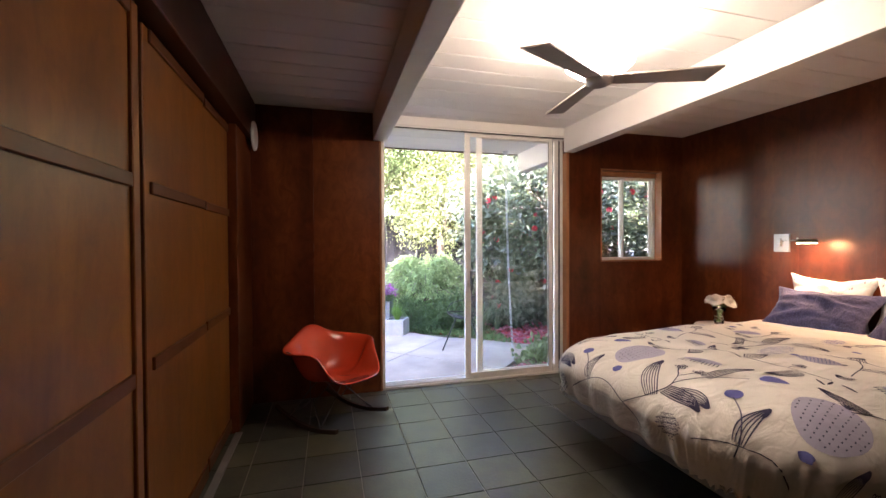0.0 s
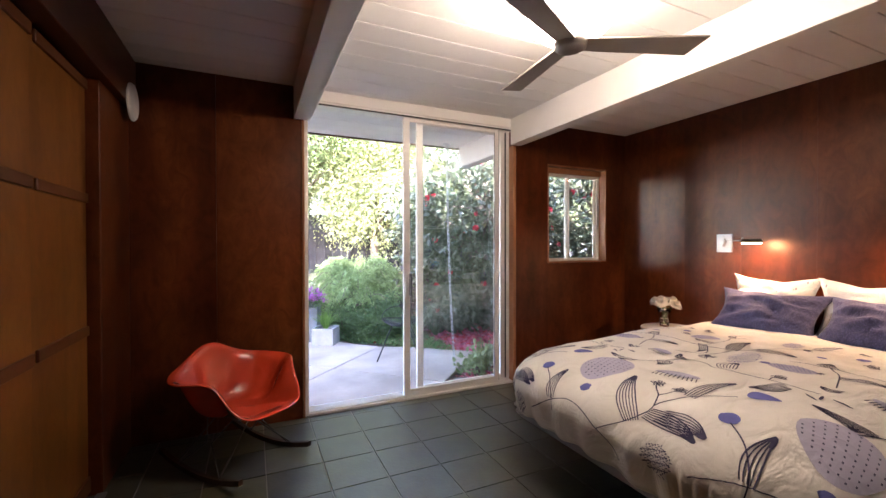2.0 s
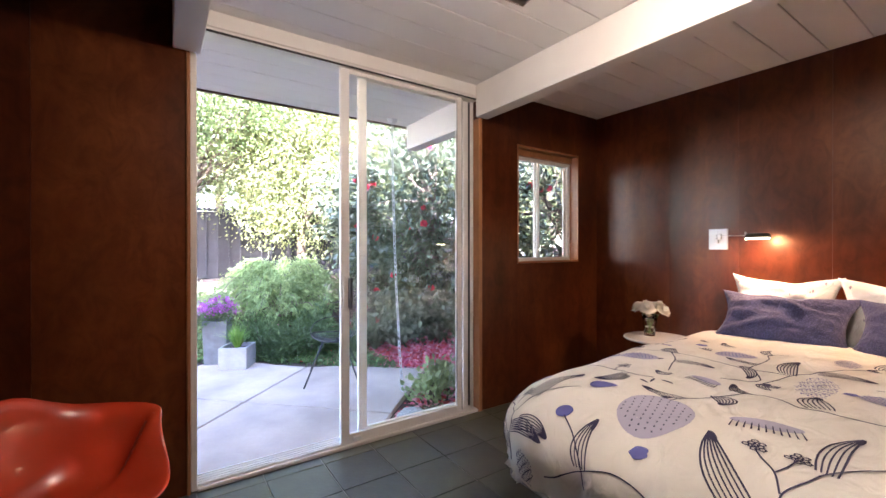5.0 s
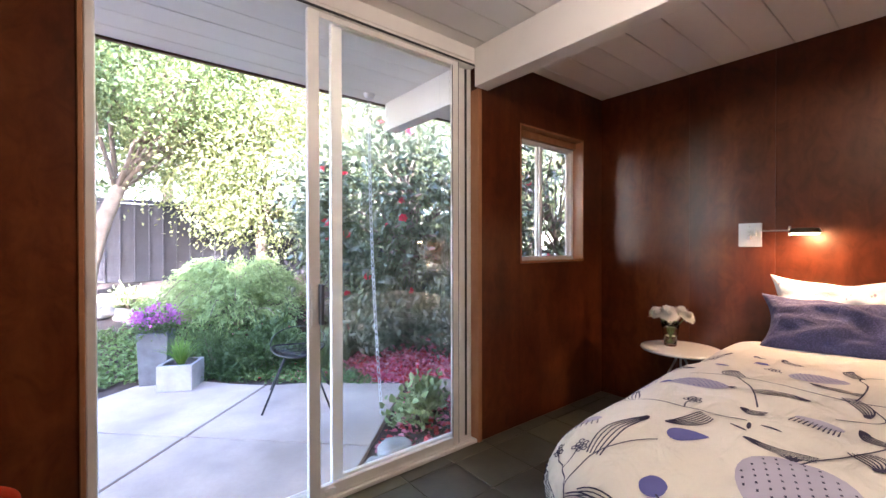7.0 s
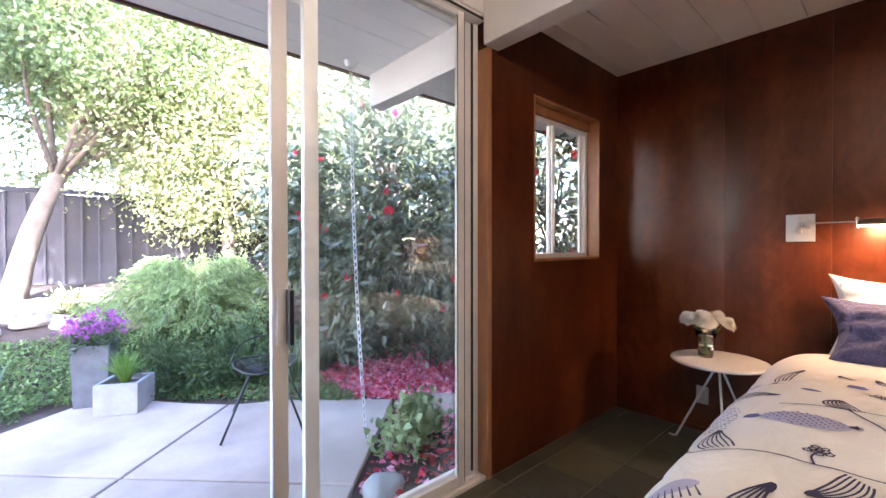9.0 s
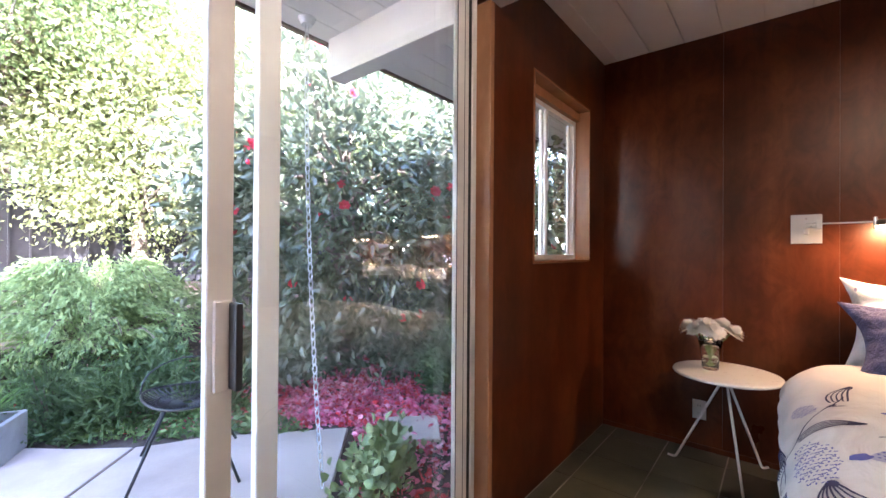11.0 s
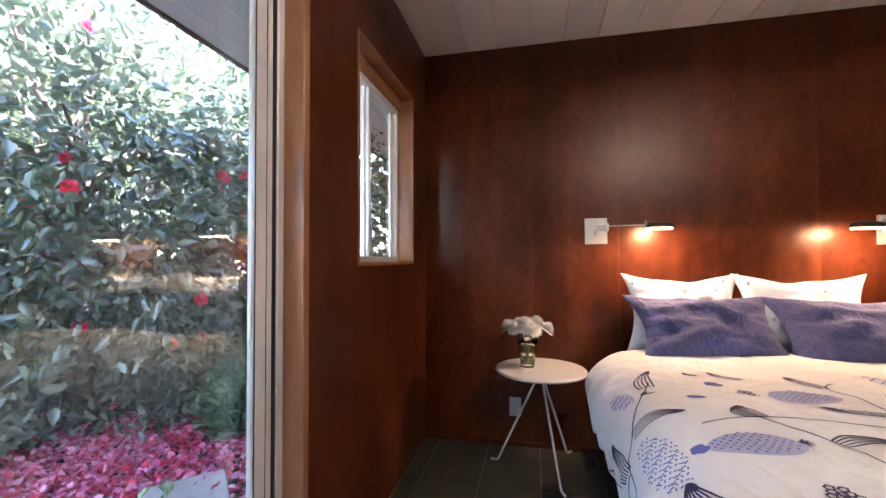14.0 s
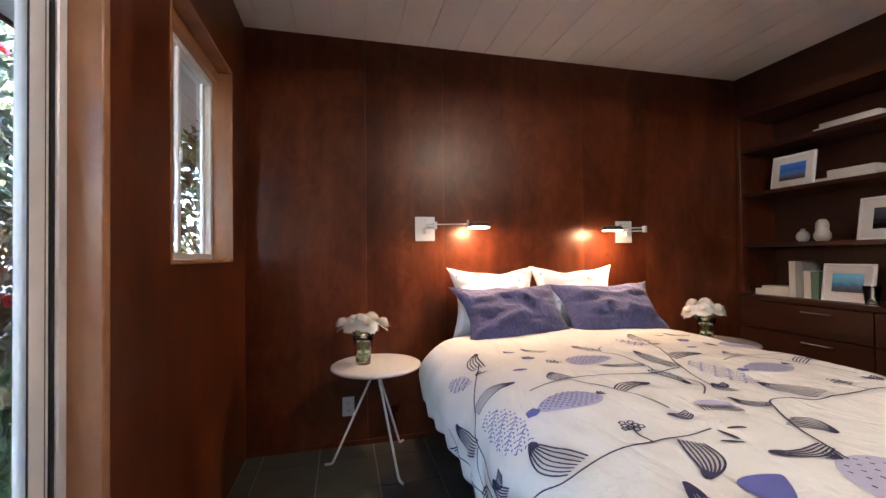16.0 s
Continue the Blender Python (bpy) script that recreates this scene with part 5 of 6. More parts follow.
M_PURPLE = leafy("purple_flowers", (0.26, 0.04, 0.27), (0.38, 0.07, 0.38), (0.50, 0.15, 0.47), 0.6, 0.25)
M_ROCK = plain("weathered_rock", (0.30, 0.26, 0.23), 0.9, vary=0.3, scale=6, relief=0.6, random_tone=0.25)
M_PALE = plain("pale_stone", (0.36, 0.35, 0.33), 0.9, vary=0.3, relief=0.5)
M_PLANTER = plain("cast_concrete_planter", (0.30, 0.30, 0.31), 0.8, vary=0.2, scale=7, relief=0.3)
M_ZINC = plain("weathered_zinc", (0.14, 0.15, 0.17), 0.6, metal=0.4, vary=0.3, scale=9)


def tree(name, label, foot, top, r0, center, radii, n_clumps, per, spread, leaf, material, seed, width=0.5, lean_out=0.7, six=True, low=-0.7, shell=0.35, group="", thin=(99.0, 0.0)):
    rnd = np.random.default_rng(seed)
    t = thing(name, foot, label, "tree", group)
    f = np.array(foot)
    pts, out, cc = clumps(rnd, n_clumps, per, center, radii, spread, shell, low)
    keep_ = (pts[:, 2] < thin[0]) | (rnd.uniform(size=len(pts)) > thin[1])
    pts, out = pts[keep_], out[keep_]
    b = bmesh.new()
    pick = [tuple(cc[i] - f) for i in rnd.choice(len(cc), min(26, len(cc)), replace=False)]
    limbs(b, (0, 0, -0.1), Vector(top) - Vector(foot), r0, r0 * 0.45, pick, seed=seed)
    part("trunk", b, M_BARK, t, "", True)
    dirs = out * lean_out + rnd.normal(size=out.shape) * 0.7 + np.array([0, 0, -0.25])
    leafy_part("crown", leaf_mesh("crown", pts - f, dirs, leaf, width, rnd, six=six), material, t)
    return t, cc, rnd


def blooms(t, foot, cc, rnd, center, count, radius, toward, material):
    """Double red flowers on the side that faces the house."""
    c0 = np.array(center)
    face = [c for c in cc if np.dot(c - c0, toward) > 0.15]
    rn = random.Random(int(rnd.integers(1000)))
    for k in range(min(count, len(face))):
        p = Vector(face[k]) - Vector(foot) + Vector(toward) * 0.16
        b = bmesh.new()
        face_dir = (Vector(toward) + Vector((rn.uniform(-0.5, 0.5), rn.uniform(-0.5, 0.5), rn.uniform(-0.1, 0.5)))).normalized()
        rot = face_dir.to_track_quat('Z', 'Y').to_matrix()
        for ring, (cnt, ln, up) in enumerate(((7, radius, 0.2), (6, radius * 0.8, 0.6), (5, radius * 0.55, 1.0))):
            for i in range(cnt):
                a = 2 * math.pi * (i + 0.5 * ring) / cnt
                d = Vector((math.cos(a) * math.cos(up), math.sin(a) * math.cos(up), math.sin(up)))
                s = Vector((-math.sin(a), math.cos(a), 0)) * ln * 0.45
                vs = [b.verts.new(rot @ q + p) for q in (Vector((0, 0, 0)), d * ln * 0.6 - s, d * ln + Vector((0, 0, 0.004)), d * ln * 0.6 + s)]
                b.faces.new(vs)
        part("flower", b, material, t, "double red flower" if k == 0 else "")


# big camellia beside the patio
CAMF, CAMC = (4.85, 9.05, GZ - 0.03), (4.85, 9.0, 1.78)
cam_tree, cc, rnd = tree("camellia_tree", "large dark glossy camellia with red flowers above fallen petals", CAMF, (4.8, 9.1, 1.9), 0.09, CAMC, (1.66, 1.28, 1.95), 360, 62, 0.13, 0.098, M_CAM, 21, 0.48, 0.9, True, -0.93, thin=(1.95, 0.5))
blooms(cam_tree, CAMF, cc, rnd, CAMC, 30, 0.05, (-0.45, -0.8, 0.1), M_RED)
t2, cc2, rnd2 = tree("camellia_tree", "dark camellia with red flowers beyond the window", (6.3, 7.9, GZ - 0.03), (6.25, 7.95, 1.8), 0.07, (6.3, 8.0, 1.75), (1.0, 1.0, 1.7), 150, 34, 0.13, 0.11, M_CAM, 22, 0.48, 0.9, True, -0.93, thin=(1.3, 0.55))
blooms(t2, (6.3, 7.9, GZ - 0.03), cc2, rnd2, (6.3, 8.0, 1.75), 14, 0.05, (-0.6, -0.7, 0.1), M_RED)

# sunlit trees along the back
BACK = [((1.25, 11.6, 0.5), (2.1, 11.5, 2.9), 0.13, (2.1, 11.3, 3.7), (1.7, 1.2, 1.25), 300, 40, M_OAK, 31),
        ((3.7, 12.0, 0.6), (3.7, 11.9, 2.4), 0.11, (3.8, 11.4, 2.75), (1.9, 1.2, 1.75), 430, 44, M_SUNLEAF, 32),
        ((6.3, 12.2, 0.6), (6.2, 12.0, 2.6), 0.12, (6.2, 11.8, 3.0), (1.9, 1.3, 2.2), 380, 44, M_SUNLEAF, 33),
        ((-0.9, 12.6, 0.6), (-0.8, 12.5, 2.9), 0.13, (-0.9, 12.4, 4.0), (2.0, 1.4, 1.8), 260, 40, M_OAK, 34),
        ((9.2, 10.5, 0.4), (9.1, 10.5, 2.6), 0.13, (9.0, 10.5, 3.0), (2.0, 1.8, 2.5), 300, 40, M_SUNLEAF, 35),
        # added on the sun's side of the fence, nearer the house, to dapple it with shade
        ((-2.0, 9.9, 0.2), (-1.2, 9.4, 2.9), 0.13, (-0.5, 9.3, 3.75), (1.8, 1.2, 1.0), 300, 30, M_OAK, 38),
        ]
TALL = [((2.6, 15.2, 0.6), (2.6, 15.1, 4.0), 0.16, (2.6, 15.2, 4.8), (2.9, 1.5, 3.3), 420, M_SUNLEAF, 36),
        ((7.2, 15.4, 0.6), (7.2, 15.4, 4.0), 0.16, (7.2, 15.4, 4.8), (3.0, 1.5, 3.6), 420, M_SUNLEAF, 37),
        ((-2.4, 15.0, 0.6), (-2.4, 15.0, 4.0), 0.16, (-2.4, 15.0, 4.6), (3.0, 1.5, 3.3), 420, M_OAK, 39),
        ((11.6, 13.6, 0.6), (11.6, 13.6, 4.0), 0.16, (11.6, 13.6, 4.6), (2.6, 2.0, 3.6), 380, M_SUNLEAF, 40)]
for foot, top, r0, c, rad, n, m, seed in TALL:
    tree("garden_tree", "tall leafy yellow-green tree behind the fence", foot, top, r0, c, rad, n, 150, 0.26, 0.092, m, seed, 0.55, 0.5, False, -0.95, 0.15, "garden trees")
for foot, top, r0, c, rad, n, per, m, seed in BACK:
    tree("garden_tree", "leafy yellow-green garden tree in sun by the fence", foot, top, r0, c, rad, n, per + 115, 0.19, 0.060, m, seed, 0.5, 0.6, False, -0.8, 0.25, "garden trees")


# lace-leaf maple mound
rnd = np.random.default_rng(41)
MPF = (2.85, 10.35, 0.12)
maple = thing("laceleaf_maple", MPF, "low weeping lace-leaf maple forming a green mound", "tree")
pts, drs = [], []
b = bmesh.new()
for k in range(230):
    a = rnd.uniform(0, 2 * math.pi)
    reach = rnd.uniform(0.45, 1.12) * (1 + 0.12 * math.sin(3 * a))
    topz = 1.05 - 0.55 * reach ** 2 + rnd.uniform(-0.10, 0.07)
    arc = []
    for i in range(9):
        f = i / 8
        rr = reach * f ** 0.8
        zz = topz * math.sin(min(1, 0.15 + f * 1.15) * math.pi / 2) if f < 0.74 else topz * (1 - 1.5 * (f - 0.74) ** 1.3)
        arc.append((rr * math.cos(a) * 1.05, rr * math.sin(a) * 0.95, max(0.05, zz)))
    if k % 8 == 0:
        part("branch", tube(bmesh.new(), arc, 0.014, 5, taper=0.004), M_BARK, maple)
    arc = np.array(arc)
    sel = rnd.uniform(1.6, 8, 115)
    i0 = np.minimum(sel.astype(int), 7)
    p = arc[i0] + (arc[i0 + 1] - arc[i0]) * (sel - i0)[:, None] + rnd.normal(size=(115, 3)) * (0.04, 0.04, 0.022)
    pts.append(p)
    out = np.array([math.cos(a), math.sin(a), -0.55])
    drs.append(out + rnd.normal(size=(115, 3)) * 0.5)
leafy_part("crown", leaf_mesh("crown", np.concatenate(pts), np.concatenate(drs), 0.062, 0.24, rnd, six=False), M_MAPLE, maple)


def shrub(name, label, x, y, z, radii, n, per, spread, leaf, width, material, seed, up=0.4):
    rnd = np.random.default_rng(seed)
    t = thing(name, (x, y, z), label, "shrub", "garden shrubs")
    p, out, cc = clumps(rnd, n, per, (0, 0, radii[2] * 0.25), radii, spread, 0.3, -0.25)
    p[:, 2] = np.abs(p[:, 2])
    leafy_part("foliage", leaf_mesh("foliage", p, out * 0.7 + rnd.normal(size=out.shape) * 0.6 + np.array([0, 0, up]), leaf, width, rnd, six=True), material, t)
    b = bmesh.new()
    for c in cc[:14]:
        tube(b, [(0, 0, -0.03), tuple(c * 0.5), tuple(c)], 0.008, 5, taper=0.003)
    part("stems", b, M_BARK, t)
    return t


def strap_plant(name, label, x, y, z, n, length, material, seed, spread=0.9, width=0.022, category="plant"):
    """Arching strap leaves from one crown."""
    rn = random.Random(seed)
    t = thing(name, (x, y, z), label, category)
    b = bmesh.new()
    for k in range(n):
        a = rn.uniform(0, 2 * math.pi)
        ln = length * rn.uniform(0.6, 1.1)
        lean = rn.uniform(0.2, 1.0) * spread
        d = Vector((math.cos(a), math.sin(a), 0))
        s = Vector((-math.sin(a), math.cos(a), 0))
        last = None
        for i in range(6):
            f = i / 5
            p = d * (0.02 + ln * lean * f * (0.5 + 0.5 * f)) + Vector((0, 0, ln * (f * (1.15 - 0.65 * lean * f))))
            w = width * (1 - f ** 2) * 0.5 + 0.0008
            pair = (b.verts.new(p - s * w), b.verts.new(p + s * w))
            if last:
                b.faces.new((last[0], last[1], pair[1], pair[0]))
            last = pair
    part("leaves", b, material, t)
    return t


shrub("shrub", "dark green ferny shrub behind the patio", 2.95, 9.15, GZ - 0.02, (0.42, 0.36, 0.42), 70, 40, 0.06, 0.07, 0.3, M_FERN, 51)
shrub("shrub", "low feathery green shrub beside the patio", 2.45, 9.45, GZ - 0.02, (0.40, 0.34, 0.36), 60, 40, 0.06, 0.06, 0.25, M_FERN, 52)
shrub("shrub", "low dark camellia growth under the big camellia", 4.6, 9.25, GZ - 0.02, (0.8, 0.4, 0.5), 60, 30, 0.10, 0.11, 0.46, M_CAM, 57, 0.0)
shrub("shrub", "low dark camellia growth under the big camellia", 5.55, 8.35, GZ - 0.02, (0.6, 0.5, 0.7), 60, 34, 0.10, 0.11, 0.46, M_CAM, 58, 0.0)
shrub("shrub", "green leafy shrub under the camellia", 5.2, 7.75, GZ - 0.02, (0.4, 0.35, 0.5), 60, 36, 0.07, 0.085, 0.42, M_FERN, 53)
shrub("shrub", "low green shrub by the fence", 1.75, 11.2, 0.42, (0.17, 0.15, 0.20), 20, 30, 0.04, 0.07, 0.4, M_PALELEAF, 54)
shrub("shrub", "pale green leafy plant beside the patio edge", 3.40, 7.00, GZ - 0.03, (0.16, 0.15, 0.22), 15, 15, 0.055, 0.065, 0.75, M_PALELEAF, 55)
shrub("shrub", "pale green leafy plant under the eave", 3.62, 7.16, GZ - 0.03, (0.15, 0.15, 0.15), 14, 18, 0.045, 0.06, 0.75, M_PALELEAF, 56)
strap_plant("fern", "arching dark green fern behind the wire chair", 3.35, 8.72, GZ - 0.03, 46, 0.62, M_FERN, 61, 0.9, 0.03, "fern")
strap_plant("fern", "arching dark green fern under the maple", 3.75, 8.95, GZ - 0.03, 40, 0.5, M_FERN, 62, 1.0, 0.03, "fern")
strap_plant("iris", "upright strap-leaved iris clump at the patio edge", 1.32, 8.75, GZ - 0.03, 26, 0.75, M_FERN, 63, 0.35, 0.03, "plant")

# ground cover and fallen petals
rnd = np.random.default_rng(71)


def scatter(name, label, n, where, leaf, width, material, lift, flat, six=False):
    x, y = where(n)
    z = np.array([height(a, b) for a, b in zip(x, y)]) + lift * rnd.uniform(0.2, 1, n)
    d = rnd.normal(size=(n, 3)) * np.array([1, 1, flat])
    me = leaf_mesh(name, np.stack([x, y, z], 1), d, leaf, width, rnd, six=six)
    me.materials.append(material)
    tagged(new(name, me), label, "ground cover", kind="stuff")


def beds(n):
    x, y = rnd.uniform(-0.8, 3.6, n * 4), rnd.uniform(7.6, 10.6, n * 4)
    a = (x - O.x) * AX.x + (y - O.y) * AX.y
    c = (x - O.x) * AY.x + (y - O.y) * AY.y
    ok = (a > 1.20) | (c > 1.42) | ((a > 0.95) & (c > 1.25))
    return x[ok][:n], y[ok][:n]


x_, y_ = beds(38000)
scatter("groundcover", "low bright green creeping ground cover", len(x_), lambda n: (x_, y_), 0.038, 0.6, M_COVER, 0.08, 0.7)


def petals_at(n):
    x, y = rnd.normal(4.15, 0.85, n), rnd.normal(8.15, 0.8, n)
    a = (x - O.x) * AX.x + (y - O.y) * AX.y
    c = (x - O.x) * AY.x + (y - O.y) * AY.y
    ok = (y > 6.62) & ((c < -1.37) | (a > 1.34))
    return x[ok], y[ok]


x_, y_ = petals_at(7500)
scatter("fallen_petals", "fallen pink and red camellia petals on the soil", len(x_), lambda n: (x_, y_), 0.05, 0.8, M_PINK, 0.016, 0.22, True)
x_, y_ = petals_at(3000)
scatter("fallen_petals", "fallen deep red camellia petals on the soil", len(x_), lambda n: (x_, y_), 0.05, 0.8, M_RED, 0.02, 0.25, True)
x_, y_ = rnd.uniform(2.7, 6.5, 5200), rnd.uniform(6.7, 10.5, 5200)
keep = ((x_ - O.x) * AY.x + (y_ - O.y) * AY.y < -1.37) | ((x_ - O.x) * AX.x + (y_ - O.y) * AX.y > 1.34)
x_, y_ = x_[keep], y_[keep]
M_LITTER = leafy("dry_leaf_litter", (0.09, 0.05, 0.03), (0.16, 0.10, 0.06), (0.28, 0.2, 0.09), 0.8, 0.1)
scatter("leaf_litter", "dry brown leaf litter on the soil", len(x_), lambda n: (x_, y_), 0.04, 0.5, M_LITTER, 0.012, 0.3)


def rock(x, y, z, r, seed, material, label, name="rock", squash=0.65):
    rn = random.Random(seed)
    t = thing(name, (x, y, z), label, "rock", "garden rocks", rn.uniform(0, 360))
    b = bmesh.new()
    bmesh.ops.create_icosphere(b, subdivisions=3, radius=r)
    for v in b.verts:
        k = 1 + 0.28 * noise.noise(v.co / r * 1.3 + Vector((seed, 0, 0))) + 0.08 * noise.noise(v.co / r * 4 + Vector((0, seed, 0)))
        v.co = Vector((v.co.x * k * 1.2, v.co.y * k, max(-r * 0.25, v.co.z * k * squash)))
    part("stone", b, material, t, "", True)


rn = random.Random(9)
for k in range(26):
    x = 0.6 + 0.115 * k + rn.uniform(-0.05, 0.05)
    y = 11.0 - 0.15 * math.sin(k * 0.6) + rn.uniform(-0.12, 0.12)
    rock(x, y, height(x, y), rn.uniform(0.10, 0.19), k + 1, M_ROCK, "rough brown-grey rock in a low garden wall")
for k in range(14):
    x, y = 1.0 + 0.16 * k, 11.35 + rn.uniform(-0.1, 0.1)
    rock(x, y, height(x, y) + 0.06, rn.uniform(0.10, 0.16), 40 + k, M_ROCK, "rough brown-grey rock in a low garden wall")
rock(2.90, 6.66, GZ - 0.03, 0.08, 71, M_PALE, "pale flat stone at the patio edge")
rock(3.06, 6.78, GZ - 0.03, 0.11, 72, M_PALE, "pale flat stone at the patio edge")
t = thing("stepping_stone", (4.10, 7.42, GZ - 0.045), "square grey concrete stepping stone among petals", "stepping stone", rz=44)
part("slab", boxm((-0.20, -0.20, 0), (0.20, 0.20, 0.05), 0.008), M_CONCRETE, t)

# ---------------------------------------------------------------- planters
def planter(x, y, w, d, h, rz, material, label, taper=0.0):
    t = thing("planter", (x, y, GZ), label, "planter", "patio planters", rz)
    b = bmesh.new()
    rows_ = []
    for s, z in ((1 - taper, 0.0), (1.0, h), (1.0 - 0.03 / w * 2, h), (1.0 - 0.03 / w * 2, h - 0.05)):
        k = s
        rows_.append([b.verts.new((sx * w / 2 * k, sy * (d / 2 * k), z)) for sx, sy in ((-1, -1), (1, -1), (1, 1), (-1, 1))])
    for r0, r1 in zip(rows_, rows_[1:]):
        for i in range(4):
            b.faces.new((r0[i], r0[(i + 1) % 4], r1[(i + 1) % 4], r1[i]))
    b.faces.new(rows_[0][::-1])
    bmesh.ops.recalc_face_normals(b, faces=b.faces)
    bmesh.ops.bevel(b, geom=list(b.edges), offset=0.005, segments=1, affect='EDGES')
    part("pot", b, material, t)
    part("soil", boxm((-w / 2 + 0.032, -d / 2 + 0.032, h - 0.09), (w / 2 - 0.032, d / 2 - 0.032, h - 0.045)), M_SOIL, t, "dark potting soil")
    return t


planter(2.10, 9.03, 0.30, 0.30, 0.24, -28, M_PLANTER, "low square cast concrete planter of green grass on the patio")
planter(1.93, 9.34, 0.26, 0.26, 0.50, -20, M_ZINC, "tall weathered grey planter of purple flowers on the patio", 0.12)
strap_plant("ornamental_grass", "bright green ornamental grass growing in a concrete planter", 2.10, 9.03, GZ + 0.195, 150, 0.27, M_GRASS, 81, 0.8, 0.012, "plant")
rnd = np.random.default_rng(82)
t = thing("flowering_plant", (1.93, 9.34, GZ + 0.455), "purple flowering plant growing in a tall planter", "plant")
p, out, cc = clumps(rnd, 40, 20, (0, 0, 0.05), (0.17, 0.17, 0.15), 0.03, 0.3, -0.2)
leafy_part("leaves", leaf_mesh("leaves", p, out + rnd.normal(size=out.shape) * 0.5, 0.04, 0.4, rnd), M_FERN, t)
p, out, cc = clumps(rnd, 34, 26, (0.0, 0, 0.13), (0.20, 0.20, 0.14), 0.022, 0.8, 0.0)
leafy_part("blossoms", leaf_mesh("blossoms", p, out + rnd.normal(size=out.shape) * 0.6, 0.022, 0.9, rnd), M_PURPLE, t, "purple blossoms")

# ---------------------------------------------------------------- wire chair on the patio
M_BLKWIRE = plain("black_wire", (0.012, 0.012, 0.013), 0.45, vary=0.2)
wc = thing("wire_chair", (2.86, 8.02, GZ), "black wire lounge chair standing on the patio", "chair", rz=248)


def wire_rim(th):
    return 0.235 + 0.015 * math.cos(radians(2 * th)), 0.425 + 0.035 * abs(math.sin(radians(th))) ** 2


ring = []
for i in range(40):
    th = -180 + 9 * i
    r, h = wire_rim(th)
    ring.append((r * math.cos(radians(th)), r * math.sin(radians(th)), h))
part("rim", tube(bmesh.new(), ring, 0.007, 8, closed=True), M_BLKWIRE, wc, "", True)
for i in range(0, 40):
    x, y, h = ring[i]
    pts_ = [(x * q, y * q, 0.385 + (h - 0.385) * q ** 3.0) for q in (0.12, 0.4, 0.65, 0.85, 1.0)]
    part("wire", tube(bmesh.new(), pts_, 0.0035, 5), M_BLKWIRE, wc)
for q in (0.12, 0.42, 0.7):
    part("hoop", tube(bmesh.new(), [(x * q, y * q, 0.385 + (h - 0.385) * q ** 3.0) for x, y, h in ring], 0.0035, 5, closed=True), M_BLKWIRE, wc)
for k, top_z in ((0.235, 0.58),):
    part("back_loop", tube(bmesh.new(), [(-0.06 - 0.24 * math.sin(math.pi * i / 18), k * math.cos(math.pi * i / 18), 0.445 + (top_z - 0.445) * math.sin(math.pi * i / 18) ** 0.6) for i in range(19)], 0.005, 8), M_BLKWIRE, wc, "bent wire back loop", True)
for sx in (-1, 1):
    for sy in (-1, 1):
        part("leg", tube(bmesh.new(), [(sx * 0.10, sy * 0.10, 0.388), (sx * 0.30, sy * 0.26, 0.0)], 0.008, 8), M_BLKWIRE, wc, "", True)

# ---------------------------------------------------------------- rain chain under the eave
M_CHAIN = plain("galvanised_chain", (0.62, 0.63, 0.65), 0.4, metal=0.85, vary=0.15)
chain = thing("rain_chain", (3.22, 7.40, 2.44), "galvanised steel rain chain hanging from the eave", "rain chain")
part("hanger", lathe(bmesh.new(), [(0, -0.02), (0.03, -0.02), (0.05, 0.018), (0, 0.018)], 20), M_CHAIN, chain)


def link_mesh():
    b = bmesh.new()
    pts_ = []
    for i in range(16):
        a = 2 * math.pi * i / 16
        pts_.append((0.0125 * math.cos(a), 0.0, 0.026 * math.sin(a) * (1.0 + 0.12 * abs(math.sin(a)))))
    tube(b, pts_, 0.0035, 6, closed=True)
    me = bpy.data.meshes.new("link")
    b.to_mesh(me)
    b.free()
    me.materials.append(M_CHAIN)
    return me


lk = link_mesh()
z, k, n_links = -0.045, 0, 0
while z > -2.535:
    sway = 0.05 * (z / 2.5) ** 2
    share("link", lk, chain, pose(sway * 0.3, -sway * 3.2, z, 0, 0, 90 * (k % 2) + 18))
    z -= 0.0455
    k += 1

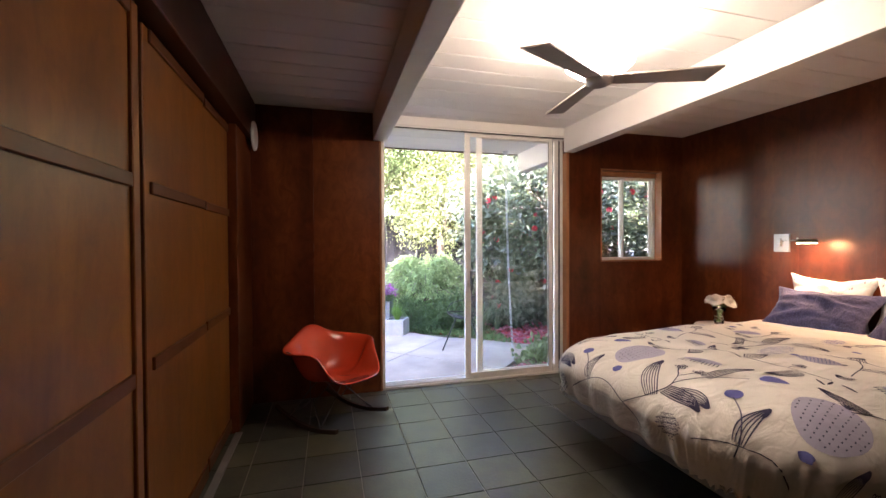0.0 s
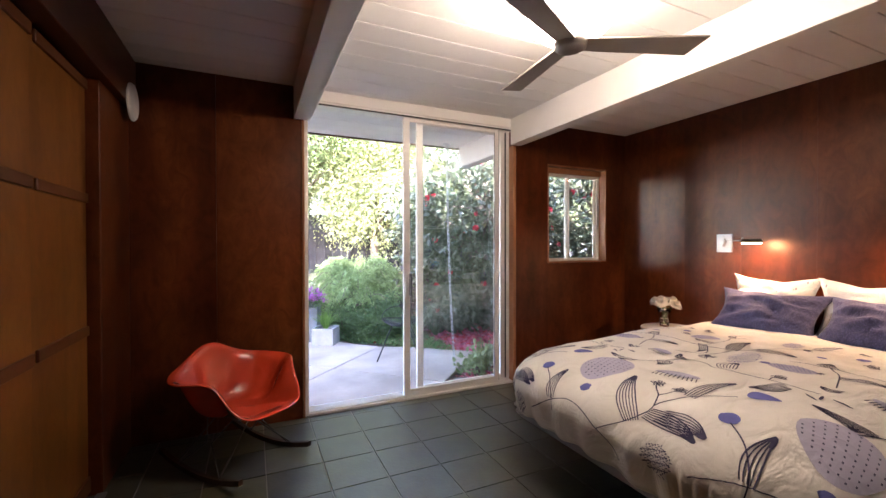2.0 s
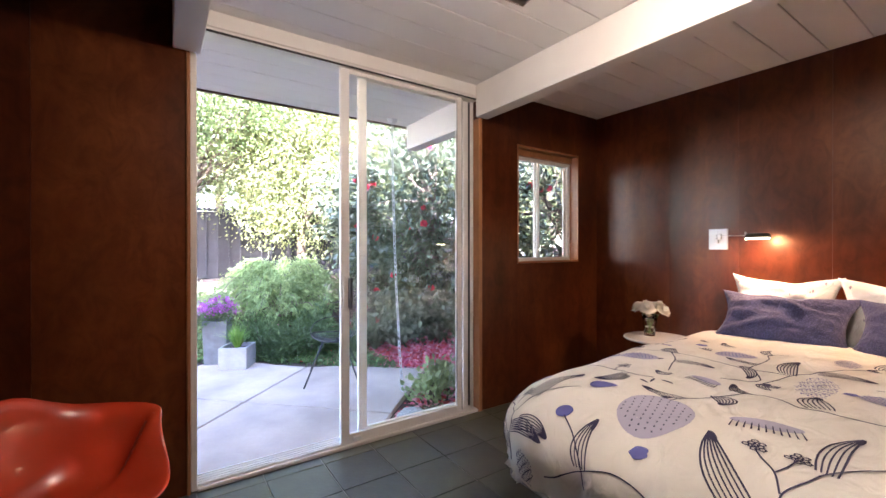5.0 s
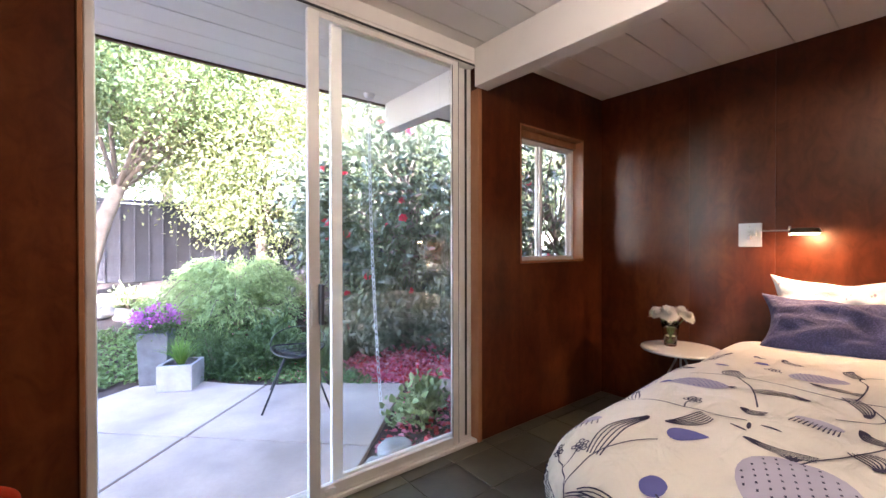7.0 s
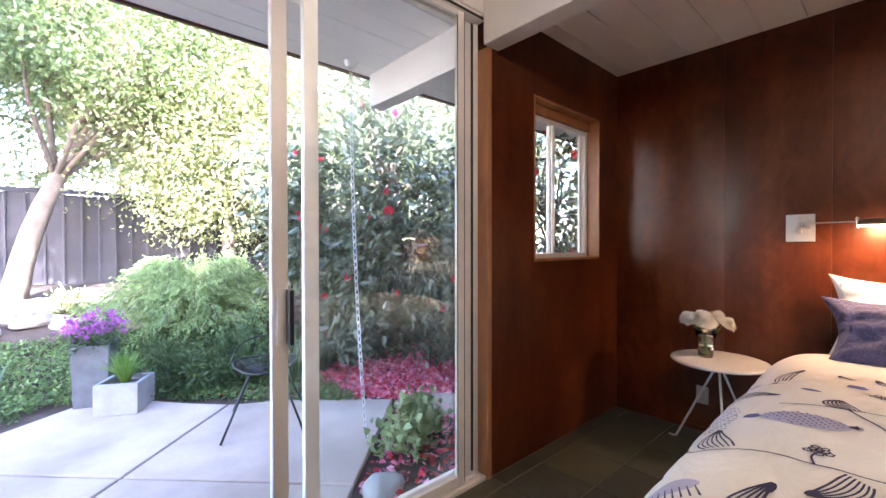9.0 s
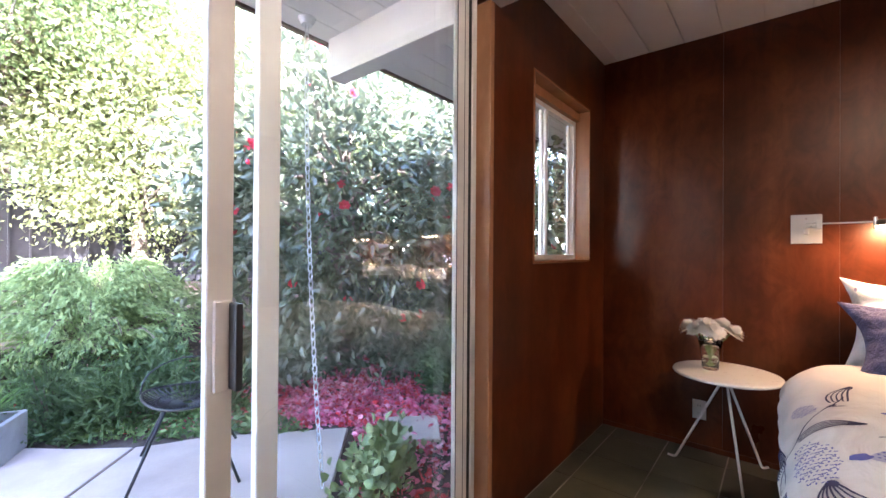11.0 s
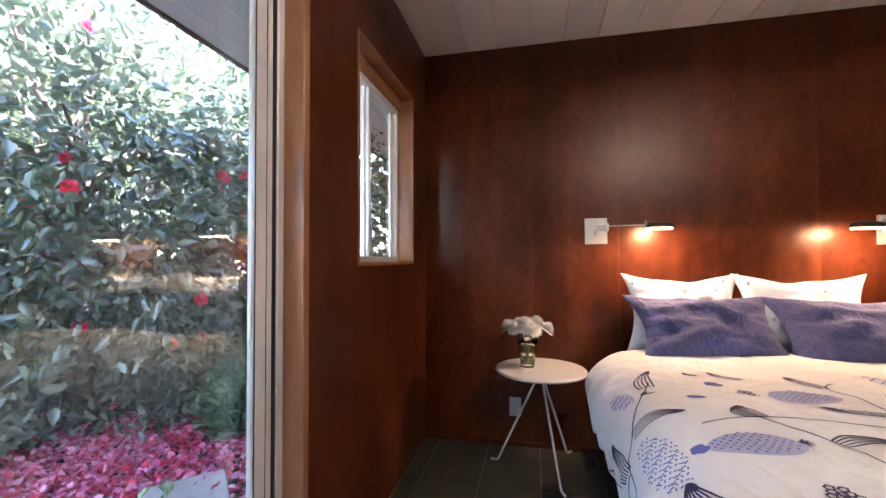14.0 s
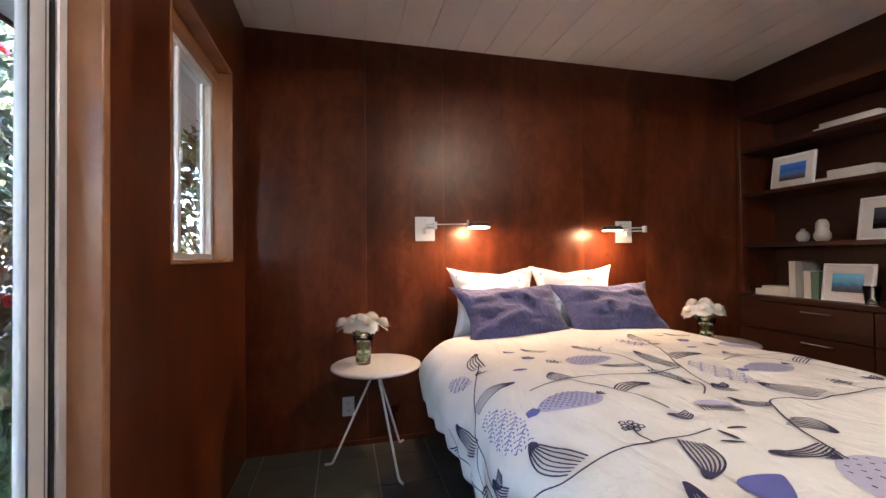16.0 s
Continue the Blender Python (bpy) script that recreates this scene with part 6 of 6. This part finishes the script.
# ---------------------------------------------------------------- fence at the back
fence = tagged(new("fence"), "dark grey vertical board fence along the back of the garden", "fence")
FYB = 12.75
fence.location = (0, FYB, 0.55)
bdm = bpy.data.meshes.new("board")
b = boxm((-0.093, 0, 0.0), (0.093, 0.02, 1.38), 0.003)
b.to_mesh(bdm)
b.free()
bdm.materials.append(M_FENCE)
rn = random.Random(4)
for k in range(64):
    share("board", bdm, fence, pose(-3.4 + 0.192 * k, rn.uniform(0, 0.004), rn.uniform(-0.01, 0.01)))
for k in range(64):
    part("batten", boxm((-3.4 + 0.192 * k + 0.084, -0.028, 0.0), (-3.4 + 0.192 * k + 0.108, -0.001, 1.37), 0.002), M_FENCE, fence)
for z0 in (-0.06, 1.385):
    part("rail", boxm((-3.5, -0.05, z0), (8.85, 0.05, z0 + 0.055), 0.004), M_FENCE, fence)

# hedges that close the garden behind and beside what is seen
for k, (x, y, rx_, ry_, seed) in enumerate(((8.0, 7.0, 1.2, 1.6, 91),)):
    rnd = np.random.default_rng(seed)
    t = thing("hedge", (x, y, height(x, y)), "tall leafy green hedge at the garden side", "hedge")
    p, out, cc = clumps(rnd, 300, 40, (0, 0, 1.4), (rx_, ry_, 1.9), 0.16, 0.4, -0.8)
    leafy_part("foliage", leaf_mesh("foliage", p, out + rnd.normal(size=out.shape) * 0.7, 0.11, 0.5, rnd, six=False), M_OAK, t)
    b = bmesh.new()
    for c in cc[:12]:
        tube(b, [(0, 0, 0), tuple(c * 0.6), tuple(c)], 0.03, 6, taper=0.008)
    part("stems", b, M_BARK, t)


# ---------------------------------------------------------------- floor tiles
i = 0
for a in range(-4, 11):
    for b in range(-14, 4):
        cx, cy = 1.55 + PX * (a + 0.5), 5.282 + PY * (b + 0.5)
        if 0.45 < cx + PX / 2 and cx - PX / 2 < X1 and cy < Y1 + 0.1 and cy > YB + 0.1:
            if cx + PX / 2 > X1 + 0.01 or cy + PY / 2 > Y1 + 0.01:
                hx, hy = min(cx + PX / 2 - 0.0028, X1), min(cy + PY / 2 - 0.0028, Y1 - 0.004)
                if hx - (cx - PX / 2) < 0.02 or hy - (cy - PY / 2) < 0.02:
                    continue
                part("tile", boxm((cx - PX / 2 + 0.0028, cy - PY / 2 + 0.0028, -0.006), (hx, hy, 0.0), 0.0018), M_SLATE, floor_bed)
            else:
                share("tile", tile_meshes[rng.randrange(6)], floor_bed, pose(cx, cy, 0))
